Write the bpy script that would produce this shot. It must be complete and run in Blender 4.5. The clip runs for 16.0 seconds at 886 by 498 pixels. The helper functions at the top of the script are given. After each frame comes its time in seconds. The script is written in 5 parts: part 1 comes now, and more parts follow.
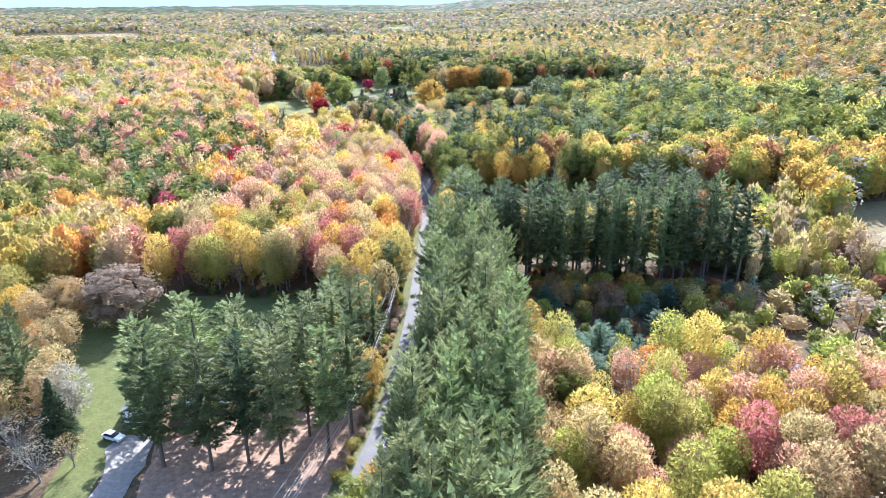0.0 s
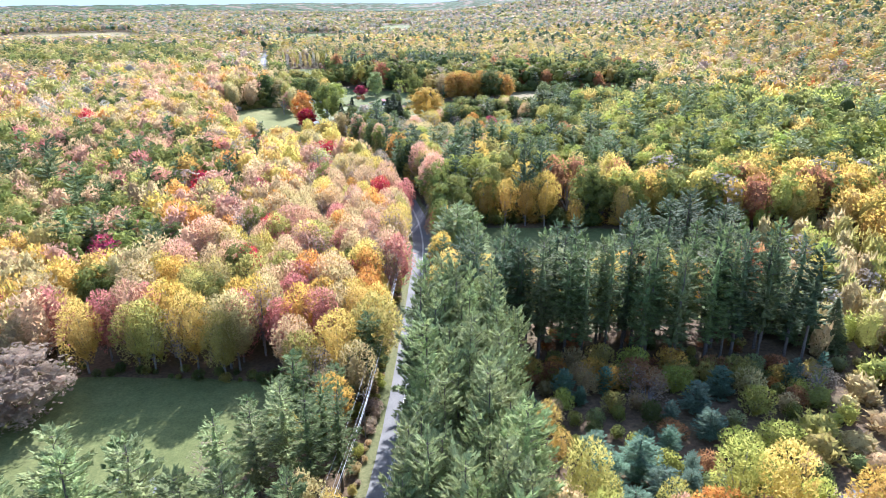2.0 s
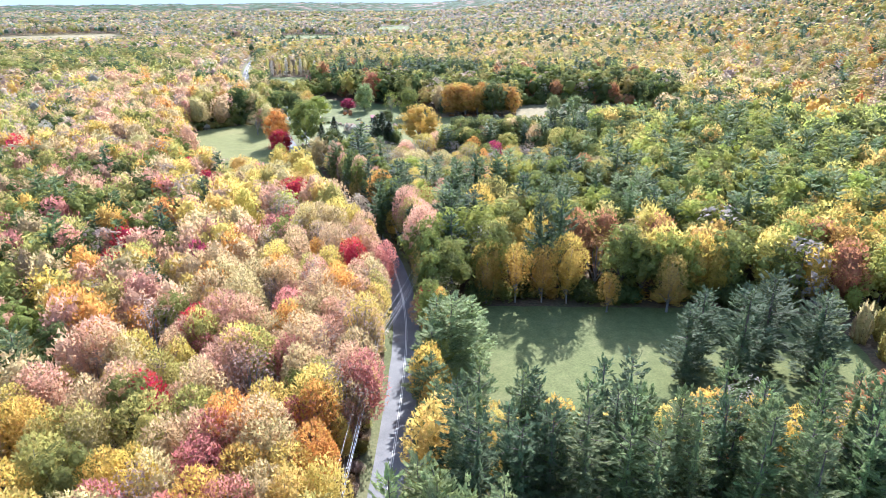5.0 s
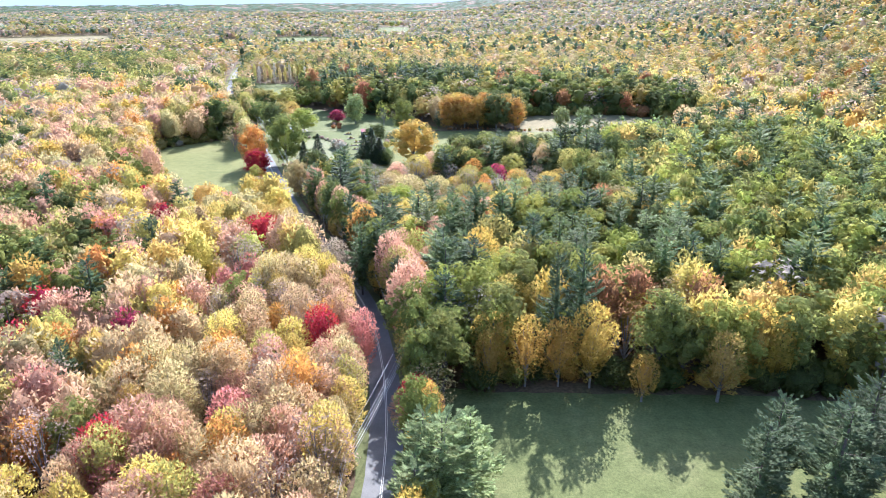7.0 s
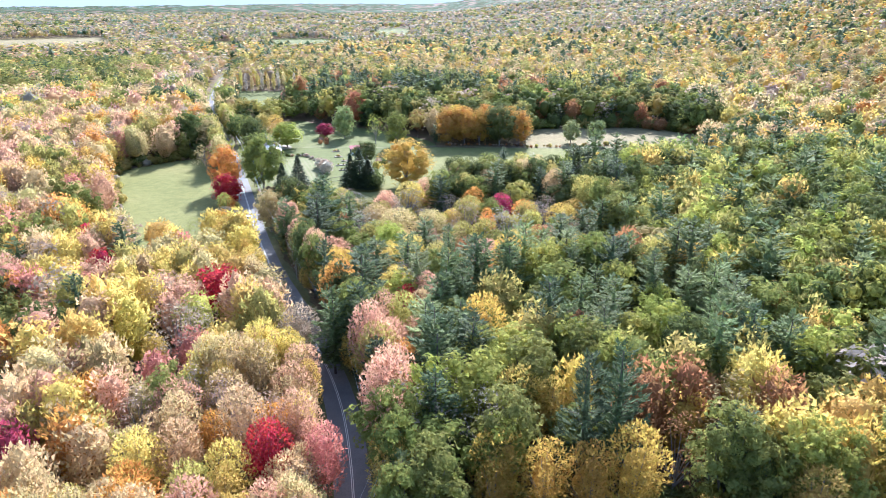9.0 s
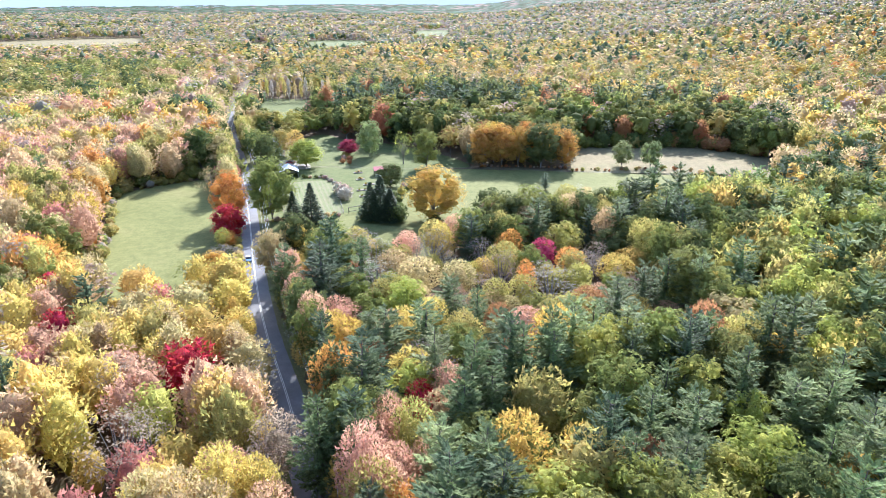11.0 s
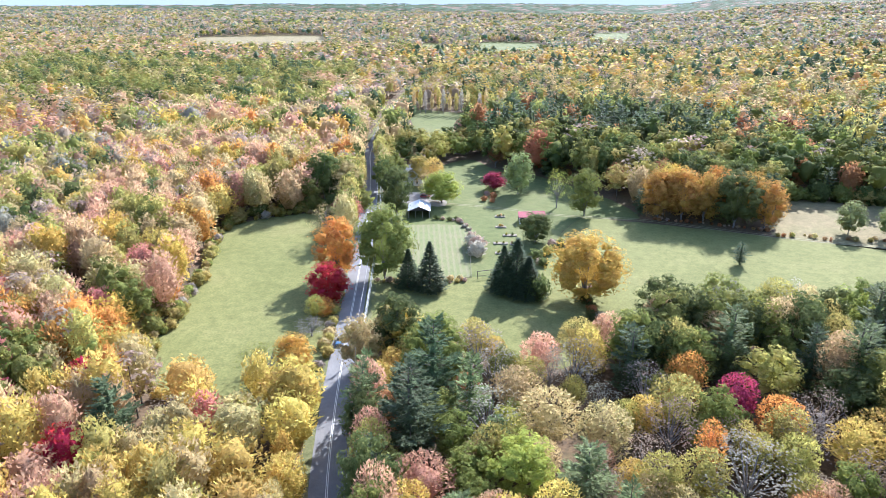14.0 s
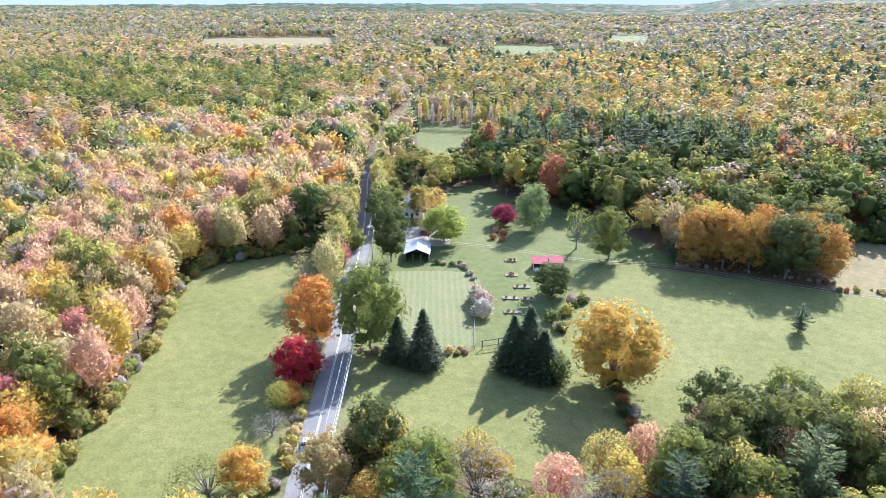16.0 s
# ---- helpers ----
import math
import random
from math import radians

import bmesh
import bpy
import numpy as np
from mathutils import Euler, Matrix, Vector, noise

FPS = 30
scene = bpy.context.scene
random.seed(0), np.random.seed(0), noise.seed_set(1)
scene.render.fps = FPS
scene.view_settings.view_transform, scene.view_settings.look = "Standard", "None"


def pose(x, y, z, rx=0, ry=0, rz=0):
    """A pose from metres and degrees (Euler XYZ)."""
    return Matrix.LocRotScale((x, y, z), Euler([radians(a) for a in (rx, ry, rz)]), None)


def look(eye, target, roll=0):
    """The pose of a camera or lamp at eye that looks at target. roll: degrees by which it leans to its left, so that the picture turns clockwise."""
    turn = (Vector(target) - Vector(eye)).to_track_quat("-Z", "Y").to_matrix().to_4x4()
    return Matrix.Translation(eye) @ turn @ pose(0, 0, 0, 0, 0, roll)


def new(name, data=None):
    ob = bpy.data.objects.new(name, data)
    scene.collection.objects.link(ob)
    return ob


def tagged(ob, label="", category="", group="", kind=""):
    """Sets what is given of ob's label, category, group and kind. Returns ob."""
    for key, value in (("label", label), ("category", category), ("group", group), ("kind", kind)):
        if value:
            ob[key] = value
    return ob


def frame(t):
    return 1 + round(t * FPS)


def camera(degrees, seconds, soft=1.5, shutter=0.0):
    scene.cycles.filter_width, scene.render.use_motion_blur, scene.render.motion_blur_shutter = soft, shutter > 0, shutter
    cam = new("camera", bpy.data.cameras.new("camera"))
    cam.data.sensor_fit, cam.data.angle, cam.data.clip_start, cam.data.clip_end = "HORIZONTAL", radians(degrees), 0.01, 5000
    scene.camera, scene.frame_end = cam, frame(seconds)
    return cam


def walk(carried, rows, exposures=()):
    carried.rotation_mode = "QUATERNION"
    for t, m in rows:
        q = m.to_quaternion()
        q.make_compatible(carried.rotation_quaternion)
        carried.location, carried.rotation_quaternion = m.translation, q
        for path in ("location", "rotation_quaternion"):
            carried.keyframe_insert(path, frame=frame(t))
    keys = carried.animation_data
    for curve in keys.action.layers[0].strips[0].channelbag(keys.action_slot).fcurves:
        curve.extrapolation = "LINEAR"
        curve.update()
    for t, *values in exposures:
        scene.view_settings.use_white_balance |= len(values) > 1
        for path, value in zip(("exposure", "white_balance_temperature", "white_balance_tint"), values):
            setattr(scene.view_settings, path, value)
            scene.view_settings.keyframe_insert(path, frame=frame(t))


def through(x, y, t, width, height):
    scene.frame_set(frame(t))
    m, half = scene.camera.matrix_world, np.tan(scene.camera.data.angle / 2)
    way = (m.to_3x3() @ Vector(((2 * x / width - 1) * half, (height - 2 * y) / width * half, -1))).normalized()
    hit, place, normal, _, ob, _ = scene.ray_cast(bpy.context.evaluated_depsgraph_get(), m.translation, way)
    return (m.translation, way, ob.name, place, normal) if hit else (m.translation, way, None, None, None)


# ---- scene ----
cam = camera(66.0, 16.0, soft=0.55)
METRES, EYE, TILT, LEAN, TURN = 330.0, 80.5, -21.1, 0.0, 0.0
ROWS = [
    (0.0, 0.0, 0.0, 0.0, 0.0, 0.0, 0.0),
    (0.5, 0.0013, 0.0286, 0.0118, 0.0, -0.04, -0.01),
    (1.0, 0.0028, 0.0584, 0.024, 0.01, -0.08, -0.01),
    (1.5, 0.0041, 0.0869, 0.0358, 0.02, -0.13, -0.01),
    (2.0, 0.0055, 0.1167, 0.0479, 0.02, -0.17, -0.02),
    (2.5, 0.0068, 0.1454, 0.0597, 0.05, -0.19, -0.02),
    (3.0, 0.0081, 0.1741, 0.0713, 0.06, -0.21, -0.02),
    (3.5, 0.0096, 0.204, 0.0834, 0.09, -0.23, -0.03),
    (4.0, 0.0111, 0.2326, 0.095, 0.11, -0.24, -0.03),
    (6.5, 0.0182, 0.3787, 0.153, 0.19, -0.24, -0.07),
    (7.0, 0.0197, 0.4073, 0.1644, 0.2, -0.21, -0.06),
    (7.5, 0.0211, 0.437, 0.1762, 0.21, -0.21, -0.05),
    (8.0, 0.0225, 0.4655, 0.1874, 0.24, -0.2, -0.04),
    (10.5, 0.0291, 0.6112, 0.2468, 1.13, -0.19, -0.39),
    (11.0, 0.0302, 0.639, 0.2591, 3.39, -0.21, -1.28),
    (11.5, 0.0309, 0.6681, 0.2721, 5.98, -0.33, -2.3),
    (12.0, 0.0311, 0.696, 0.2843, 8.54, -0.47, -3.27),
    (12.5, 0.0301, 0.7253, 0.2969, 11.27, -0.66, -4.31),
    (13.0, 0.0282, 0.753, 0.3091, 13.9, -0.89, -5.32),
    (13.5, 0.0252, 0.7807, 0.3211, 15.33, -1.05, -5.88),
    (14.0, 0.0207, 0.8094, 0.334, 16.71, -1.21, -6.37),
    (14.5, 0.0155, 0.8365, 0.3464, 17.81, -1.36, -6.77),
    (15.0, 0.0089, 0.8643, 0.3591, 17.82, -1.36, -6.8),
    (15.5, 0.0019, 0.8906, 0.3716, 17.8, -1.39, -6.83),
    (16.0, -0.0056, 0.9186, 0.3842, 17.82, -1.4, -6.82),
]
walk(cam, [(t, pose(0, 0, EYE, TILT, LEAN, TURN) @ pose(METRES * x, METRES * y, METRES * z, 90 + pitch, roll, yaw)) for t, x, y, z, yaw, pitch, roll in ROWS],
     exposures=[(0.0, 1.68, 5450, 15), (5.0, 1.70, 5450, 15), (9.0, 1.68, 5450, 15), (13.0, 1.62, 5450, 15), (16.0, 1.56, 5450, 15)])

# ---- light ----
SUN_EL, SUN_AZ = 34.5, 12.0            # degrees above the horizon; degrees to the right of straight ahead
to_sun = Vector((math.sin(radians(SUN_AZ)) * math.cos(radians(SUN_EL)), math.cos(radians(SUN_AZ)) * math.cos(radians(SUN_EL)), math.sin(radians(SUN_EL))))
world = bpy.data.worlds.new("sky")
scene.world = world
world.use_nodes = True
wn = world.node_tree
sky = wn.nodes.new("ShaderNodeTexSky")
sky.sky_type, sky.sun_disc = "NISHITA", False
sky.sun_elevation, sky.sun_rotation = radians(SUN_EL), radians(SUN_AZ)
sky.air_density, sky.dust_density, sky.ozone_density = 1.0, 1.2, 1.0
wn.links.new(sky.outputs[0], wn.nodes["Background"].inputs[0])
wn.nodes["Background"].inputs[1].default_value = 0.15
sun = new("sun", bpy.data.lights.new("sun", "SUN"))
sun.data.energy, sun.data.angle, sun.data.color = 4.8, radians(0.55), (1.0, 0.96, 0.9)
sun.matrix_world = look(to_sun * 300, (0, 0, 0))

# ---- materials ----
def mat(name, rough=0.8):
    m = bpy.data.materials.new(name)
    m.use_nodes = True
    nt = m.node_tree
    b = nt.nodes["Principled BSDF"]
    b.inputs["Roughness"].default_value = rough
    b.inputs["Specular IOR Level"].default_value = 0.25
    return m, nt, b


def node(nt, kind, **inputs):
    n = nt.nodes.new("ShaderNode" + kind)
    for k, v in inputs.items():
        n.inputs[k.replace("_", " ")].default_value = v
    return n


def ramp(nt, fac, stops):
    r = nt.nodes.new("ShaderNodeValToRGB")
    e = r.color_ramp.elements
    while len(e) < len(stops):
        e.new(0.5)
    for el, (p, c) in zip(e, stops):
        el.position, el.color = p, (*c, 1)
    nt.links.new(fac, r.inputs[0])
    return r.outputs[0]


def noise_fac(nt, scale, detail=4.0, rough=0.6, stretch=None):
    g = nt.nodes.new("ShaderNodeNewGeometry")
    src = g.outputs["Position"]
    if stretch:
        mp = nt.nodes.new("ShaderNodeMapping")
        mp.inputs["Scale"].default_value = stretch
        nt.links.new(src, mp.inputs[0])
        src = mp.outputs[0]
    n = node(nt, "TexNoise", Scale=scale, Detail=detail, Roughness=rough)
    nt.links.new(src, n.inputs["Vector"])
    return n.outputs["Fac"]


def mix(nt, fac, a, b, mode="MIX"):
    n = nt.nodes.new("ShaderNodeMix")
    n.data_type, n.blend_type = "RGBA", mode
    for s, v in ((n.inputs[0], fac), (n.inputs[6], a), (n.inputs[7], b)):
        if isinstance(v, (int, float)):
            s.default_value = v
        elif isinstance(v, tuple):
            s.default_value = (*v, 1)
        else:
            nt.links.new(v, s)
    return n.outputs[2]


def bump(nt, b, fac, strength, dist):
    n = node(nt, "Bump", Strength=strength, Distance=dist)
    nt.links.new(fac, n.inputs["Height"])
    nt.links.new(n.outputs[0], b.inputs["Normal"])


def plain(name, colour, rough=0.7, scale=2.0, amount=0.25, metal=0.0, relief=0.2):
    m, nt, b = mat(name, rough)
    f = noise_fac(nt, scale, 6)
    dark = tuple(c * (1 - amount) for c in colour)
    light = tuple(min(1, c * (1 + amount)) for c in colour)
    nt.links.new(ramp(nt, f, [(0.3, dark), (0.7, light)]), b.inputs["Base Color"])
    b.inputs["Metallic"].default_value = metal
    if relief:
        bump(nt, b, f, relief, 0.05)
    return m


def leaf_material(name, own_colour, spread=0.32, through=0.5, rough=0.75, spec=0.06, grain=1.9, deep=0.6, patchy=0.55, gap=0.0, filled=0.56):
    """Leaves: the tree's own colour, varied from spray to spray, some light passing through."""
    m, nt, b = mat(name, rough)
    b.inputs["Specular IOR Level"].default_value = spec
    if own_colour:
        src = nt.nodes.new("ShaderNodeObjectInfo").outputs["Color"]
    else:
        a = nt.nodes.new("ShaderNodeAttribute")
        a.attribute_name = "tint"
        src = a.outputs["Color"]
    g = nt.nodes.new("ShaderNodeNewGeometry")
    isl = g.outputs["Random Per Island"]
    hsv = nt.nodes.new("ShaderNodeHueSaturation")
    v = nt.nodes.new("ShaderNodeMapRange")
    v.inputs["To Min"].default_value, v.inputs["To Max"].default_value = 1 - spread, 1 + spread
    nt.links.new(isl, v.inputs["Value"])
    nt.links.new(v.outputs[0], hsv.inputs["Value"])
    w = nt.nodes.new("ShaderNodeMath")
    w.operation = "FRACT"
    k = nt.nodes.new("ShaderNodeMath")
    k.operation = "MULTIPLY"
    k.inputs[1].default_value = 17.3
    nt.links.new(isl, k.inputs[0])
    nt.links.new(k.outputs[0], w.inputs[0])
    hu = nt.nodes.new("ShaderNodeMapRange")
    hu.inputs["To Min"].default_value, hu.inputs["To Max"].default_value = 0.485, 0.515
    nt.links.new(w.outputs[0], hu.inputs["Value"])
    nt.links.new(hu.outputs[0], hsv.inputs["Hue"])
    nt.links.new(src, hsv.inputs["Color"])
    patch = ramp(nt, noise_fac(nt, patchy, 3), [(0.3, (0.78, 0.78, 0.78)), (0.7, (1.14, 1.14, 1.14))])
    col = mix(nt, 1.0, hsv.outputs[0], patch, "MULTIPLY")
    fine = noise_fac(nt, grain, 5, 0.75)
    col = mix(nt, 1.0, col, ramp(nt, fine, [(0.36, (deep, deep - 0.02, deep - 0.03)), (0.62, (1.84 - deep, 1.84 - deep, 1.82 - deep))]), "MULTIPLY")
    nt.links.new(col, b.inputs["Base Color"])
    bump(nt, b, fine, 0.8, 0.25)
    tr = nt.nodes.new("ShaderNodeBsdfTranslucent")
    nt.links.new(col, tr.inputs["Color"])
    ms = nt.nodes.new("ShaderNodeMixShader")
    ms.inputs[0].default_value = through
    nt.links.new(b.outputs[0], ms.inputs[1])
    nt.links.new(tr.outputs[0], ms.inputs[2])
    if not gap:
        nt.links.new(ms.outputs[0], nt.nodes["Material Output"].inputs[0])
        return m
    gaps = nt.nodes.new("ShaderNodeMath")
    gaps.operation = "GREATER_THAN"
    gaps.inputs[1].default_value = filled
    nt.links.new(noise_fac(nt, gap, 2, 0.6), gaps.inputs[0])
    leafy = nt.nodes.new("ShaderNodeMixShader")
    nt.links.new(gaps.outputs[0], leafy.inputs[0])
    nt.links.new(ms.outputs[0], leafy.inputs[1])
    nt.links.new(nt.nodes.new("ShaderNodeBsdfTransparent").outputs[0], leafy.inputs[2])
    nt.links.new(leafy.outputs[0], nt.nodes["Material Output"].inputs[0])
    return m


LEAF = leaf_material("leaves", True, 0.15, 0.58, deep=0.78, gap=4.0, filled=0.56)
LEAF_WOODS = leaf_material("leaves_of_the_woods", False, 0.15, 0.56, grain=1.2, deep=0.78, gap=2.8, filled=0.58)
LEAF_FAR = leaf_material("leaves_of_far_woods", False, 0.13, 0.6, grain=0.5, deep=0.82, patchy=0.08)
NEEDLE = leaf_material("needles", True, 0.3, 0.34, 0.65, 0.12, 2.6, 0.66, gap=4.2, filled=0.58)
BARK = plain("bark", (0.115, 0.092, 0.075), 0.9, 3.0, 0.4)
BARK_GREY = plain("grey_bark", (0.2, 0.18, 0.16), 0.9, 3.0, 0.35)


def ground_material():
    m, nt, b = mat("forest_floor", 0.95)
    big, fine = noise_fac(nt, 0.06, 5), noise_fac(nt, 1.1, 6)
    litter = ramp(nt, big, [(0.3, (0.085, 0.06, 0.036)), (0.5, (0.13, 0.088, 0.05)), (0.72, (0.10, 0.095, 0.04))])
    speck = ramp(nt, fine, [(0.3, (0.55, 0.55, 0.55)), (0.7, (1.35, 1.3, 1.2))])
    nt.links.new(mix(nt, 1.0, litter, speck, "MULTIPLY"), b.inputs["Base Color"])
    bump(nt, b, fine, 0.6, 0.3)
    return m


def grass_material(name, a, c, dry, stretch=None):
    m, nt, b = mat(name, 0.9)
    b.inputs["Specular IOR Level"].default_value = 0.1
    big, mid, fine = noise_fac(nt, 0.035, 4), noise_fac(nt, 0.35, 6, 0.7, stretch), noise_fac(nt, 1.7, 6, 0.8)
    col = ramp(nt, big, [(0.32, a), (0.55, c), (0.75, dry)])
    col = mix(nt, 1.0, col, ramp(nt, mid, [(0.3, (0.78, 0.8, 0.74)), (0.7, (1.2, 1.17, 1.15))]), "MULTIPLY")
    col = mix(nt, 1.0, col, ramp(nt, fine, [(0.34, (0.7, 0.73, 0.68)), (0.64, (1.24, 1.21, 1.2))]), "MULTIPLY")
    nt.links.new(col, b.inputs["Base Color"])
    bump(nt, b, fine, 0.7, 0.15)
    return m


def asphalt_material():
    m, nt, b = mat("asphalt", 0.85)
    f, big = noise_fac(nt, 5, 6), noise_fac(nt, 0.25, 5)
    col = mix(nt, 1.0, ramp(nt, big, [(0.3, (0.15, 0.145, 0.138)), (0.7, (0.21, 0.20, 0.188))]), ramp(nt, f, [(0.3, (0.82, 0.82, 0.82)), (0.7, (1.12, 1.12, 1.12))]), "MULTIPLY")
    nt.links.new(col, b.inputs["Base Color"])
    bump(nt, b, f, 0.2, 0.02)
    return m


FLOOR = ground_material()
HAY = grass_material("hay_field", (0.145, 0.148, 0.05), (0.17, 0.168, 0.06), (0.20, 0.183, 0.074))
LAWN = grass_material("lawn", (0.108, 0.124, 0.043), (0.132, 0.142, 0.053), (0.158, 0.153, 0.068))
MEADOW = grass_material("dry_meadow", (0.185, 0.152, 0.08), (0.22, 0.176, 0.094), (0.17, 0.16, 0.072))
VERGE = grass_material("verge", (0.12, 0.128, 0.055), (0.15, 0.148, 0.07), (0.19, 0.17, 0.095))
ASPHALT = asphalt_material()
PAINT = plain("road_paint", (0.62, 0.6, 0.52), 0.7, 3.0, 0.25, relief=0)

# ---- plan ----
ROAD = [(-30, 40), (-19, 75), (-13, 97), (-8.8, 125), (-6.4, 160), (-5.2, 200), (-4.6, 235), (-5.5, 262), (-9.5, 290), (-16.5, 316), (-31, 350), (-46.5, 383),
        (-61, 419), (-82, 476), (-109, 546), (-129, 593), (-144, 628), (-160, 680), (-178, 742), (-205, 850), (-250, 1050)]


def spline(points, step):
    """A smooth line through plan points, cut at even steps."""
    p = np.array(points, float)
    out = []
    for i in range(len(p) - 1):
        a, b, c, d = p[max(i - 1, 0)], p[i], p[i + 1], p[min(i + 2, len(p) - 1)]
        n = max(1, int(np.linalg.norm(c - b) / step))
        for k in range(n):
            t = k / n
            out.append(0.5 * (2 * b + (c - a) * t + (2 * a - 5 * b + 4 * c - d) * t * t + (3 * b - a - 3 * c + d) * t ** 3))
    out.append(p[-1])
    return np.array(out)


LANE = spline(ROAD, 4.0)


def road_dist(x, y):
    """Signed distance from the road's middle: right is plus."""
    d = LANE - (x, y)
    i = int(np.argmin((d ** 2).sum(1)))
    j = min(i + 1, len(LANE) - 1)
    i = j - 1
    t = (LANE[j] - LANE[i]) / np.linalg.norm(LANE[j] - LANE[i])
    v = np.array((x, y)) - LANE[i]
    side = v[0] * t[1] - v[1] * t[0]
    return math.copysign(math.sqrt((d ** 2).sum(1).min()), side) if abs(side) < 40 else side


def smooth(a, b, v):
    t = min(1.0, max(0.0, (v - a) / (b - a)))
    return t * t * (3 - 2 * t)


def ground_z(x, y):
    """Height of the ground: flat along the road, a long hill to the right, a wide valley far ahead."""
    r = math.hypot(x, y - 100)
    h = 95 * smooth(170, 1000, x - 0.12 * (y - 300)) * smooth(-200, 500, y)
    far = smooth(900, 2600, r)
    if far > 0:
        h += far * (10 * noise.noise((x / 700, y / 700, 3.1)) + 5 * noise.noise((x / 260, y / 260, 7.7)))
    return h - (30 * smooth(650, 1650, y) + 22 * smooth(1650, 3400, y)) * smooth(500, -100, x)


def inside(poly, x, y):
    c, j = False, len(poly) - 1
    for i in range(len(poly)):
        (xi, yi), (xj, yj) = poly[i], poly[j]
        if (yi > y) != (yj > y) and x < (xj - xi) * (y - yi) / (yj - yi) + xi:
            c = not c
        j = i
    return c


# open ground: name, outline, material, label
OPEN = {
    "hay_field": ([(-109, 398), (-117, 430), (-132, 465), (-146, 492), (-143, 505), (-126, 521), (-106, 528), (-104, 520), (-92, 492), (-80, 462), (-64, 420), (-56, 402), (-76, 394)], HAY),
    "pasture": ([(-56, 420), (-48, 432), (-28, 434), (-10, 434), (-2, 446), (12, 459), (36, 468), (70, 476), (100, 488), (128, 500), (142, 545), (62, 549), (22, 551), (-4, 551), (-19, 549), (-26, 520), (-31, 488), (-34, 484), (-52, 478), (-70, 470), (-74, 462), (-58, 424)], HAY),
    "home_lawn": ([(-66, 470), (-52, 478), (-34, 484), (-31, 488), (-26, 520), (-19, 549), (2, 555), (-8, 575), (-34, 598), (-58, 612), (-72, 614), (-88, 628), (-102, 603), (-116, 596), (-108, 560), (-104, 540), (-90, 508), (-80, 480), (-72, 468)], LAWN),
    "rough_meadow": ([(50, 552), (62, 549), (142, 545), (166, 560), (140, 604), (90, 604), (56, 600)], MEADOW),
    "side_lawn": ([(-125, 124), (-88, 122), (-72, 112), (-66, 84), (-60, 84), (-61, 104), (-62, 122), (-40, 130), (-30, 150), (-30, 168), (-80, 172), (-135, 164)], LAWN),
    "back_lawn": ([(1, 204), (16, 201), (90, 203), (102, 232), (104, 262), (84, 269), (50, 271), (18, 271), (0, 268)], LAWN),
    "dry_meadow": ([(132, 188), (170, 186), (232, 214), (226, 262), (178, 262), (150, 250), (134, 214)], MEADOW),
    "far_field": ([(-131, 652), (-108, 652), (-104, 690), (-98, 764), (-136, 764), (-170, 764), (-146, 700)], LAWN),
    "distant_field": ([(-771, 1281), (-563, 1401), (-754, 1756), (-1013, 1661)], MEADOW),
    "distant_pasture": ([(-279, 1345), (-172, 1348), (-244, 1708), (-364, 1692)], LAWN),
    "distant_meadow": ([(-152, 1679), (-70, 1709), (-94, 2114), (-169, 2086)], LAWN),
    "distant_clearing": ([(-379, 1361), (-337, 1357), (-431, 1627), (-464, 1615)], HAY),
}
OUTLINES = [o for o, _ in OPEN.values()] + [[(66, 122), (80, 121), (90, 126), (89, 135), (80, 138), (69, 136)]]
BOXES = [(min(p[0] for p in o), max(p[0] for p in o), min(p[1] for p in o), max(p[1] for p in o)) for o in OUTLINES]


def is_open(x, y, margin=0.0):
    for o, (x0, x1, y0, y1) in zip(OUTLINES, BOXES):
        if x0 - margin < x < x1 + margin and y0 - margin < y < y1 + margin:
            if inside(o, x, y):
                return True
            if margin and any(inside(o, x + dx, y + dy) for dx, dy in ((margin, 0), (-margin, 0), (0, margin), (0, -margin))):
                return True
    return False


# ---- mesh helpers ----
def mesh_from(name, verts, faces, material, smooth_shade=False, tint=None):
    me = bpy.data.meshes.new(name)
    verts = np.asarray(verts, np.float32)
    if isinstance(faces, np.ndarray):
        n, k = faces.shape
        me.vertices.add(len(verts))
        me.vertices.foreach_set("co", verts.ravel())
        me.loops.add(n * k)
        me.loops.foreach_set("vertex_index", faces.astype(np.int32).ravel())
        me.polygons.add(n)
        me.polygons.foreach_set("loop_start", np.arange(0, n * k, k, dtype=np.int32))
        me.update(calc_edges=True)
    else:
        me.from_pydata([tuple(v) for v in verts], [], faces)
    me.materials.append(material)
    if smooth_shade:
        me.polygons.foreach_set("use_smooth", np.ones(len(me.polygons), bool))
    if tint is not None:
        a = me.color_attributes.new("tint", "FLOAT_COLOR", "POINT")
        a.data.foreach_set("color", np.column_stack([tint, np.ones(len(tint))]).astype(np.float32).ravel())
    return me


def part(name, bm, material, parent, label=""):
    me = bpy.data.meshes.new(name)
    bm.to_mesh(me)
    bm.free()
    me.materials.append(material)
    ob = new(name, me)
    ob.parent = parent
    return tagged(ob, label)


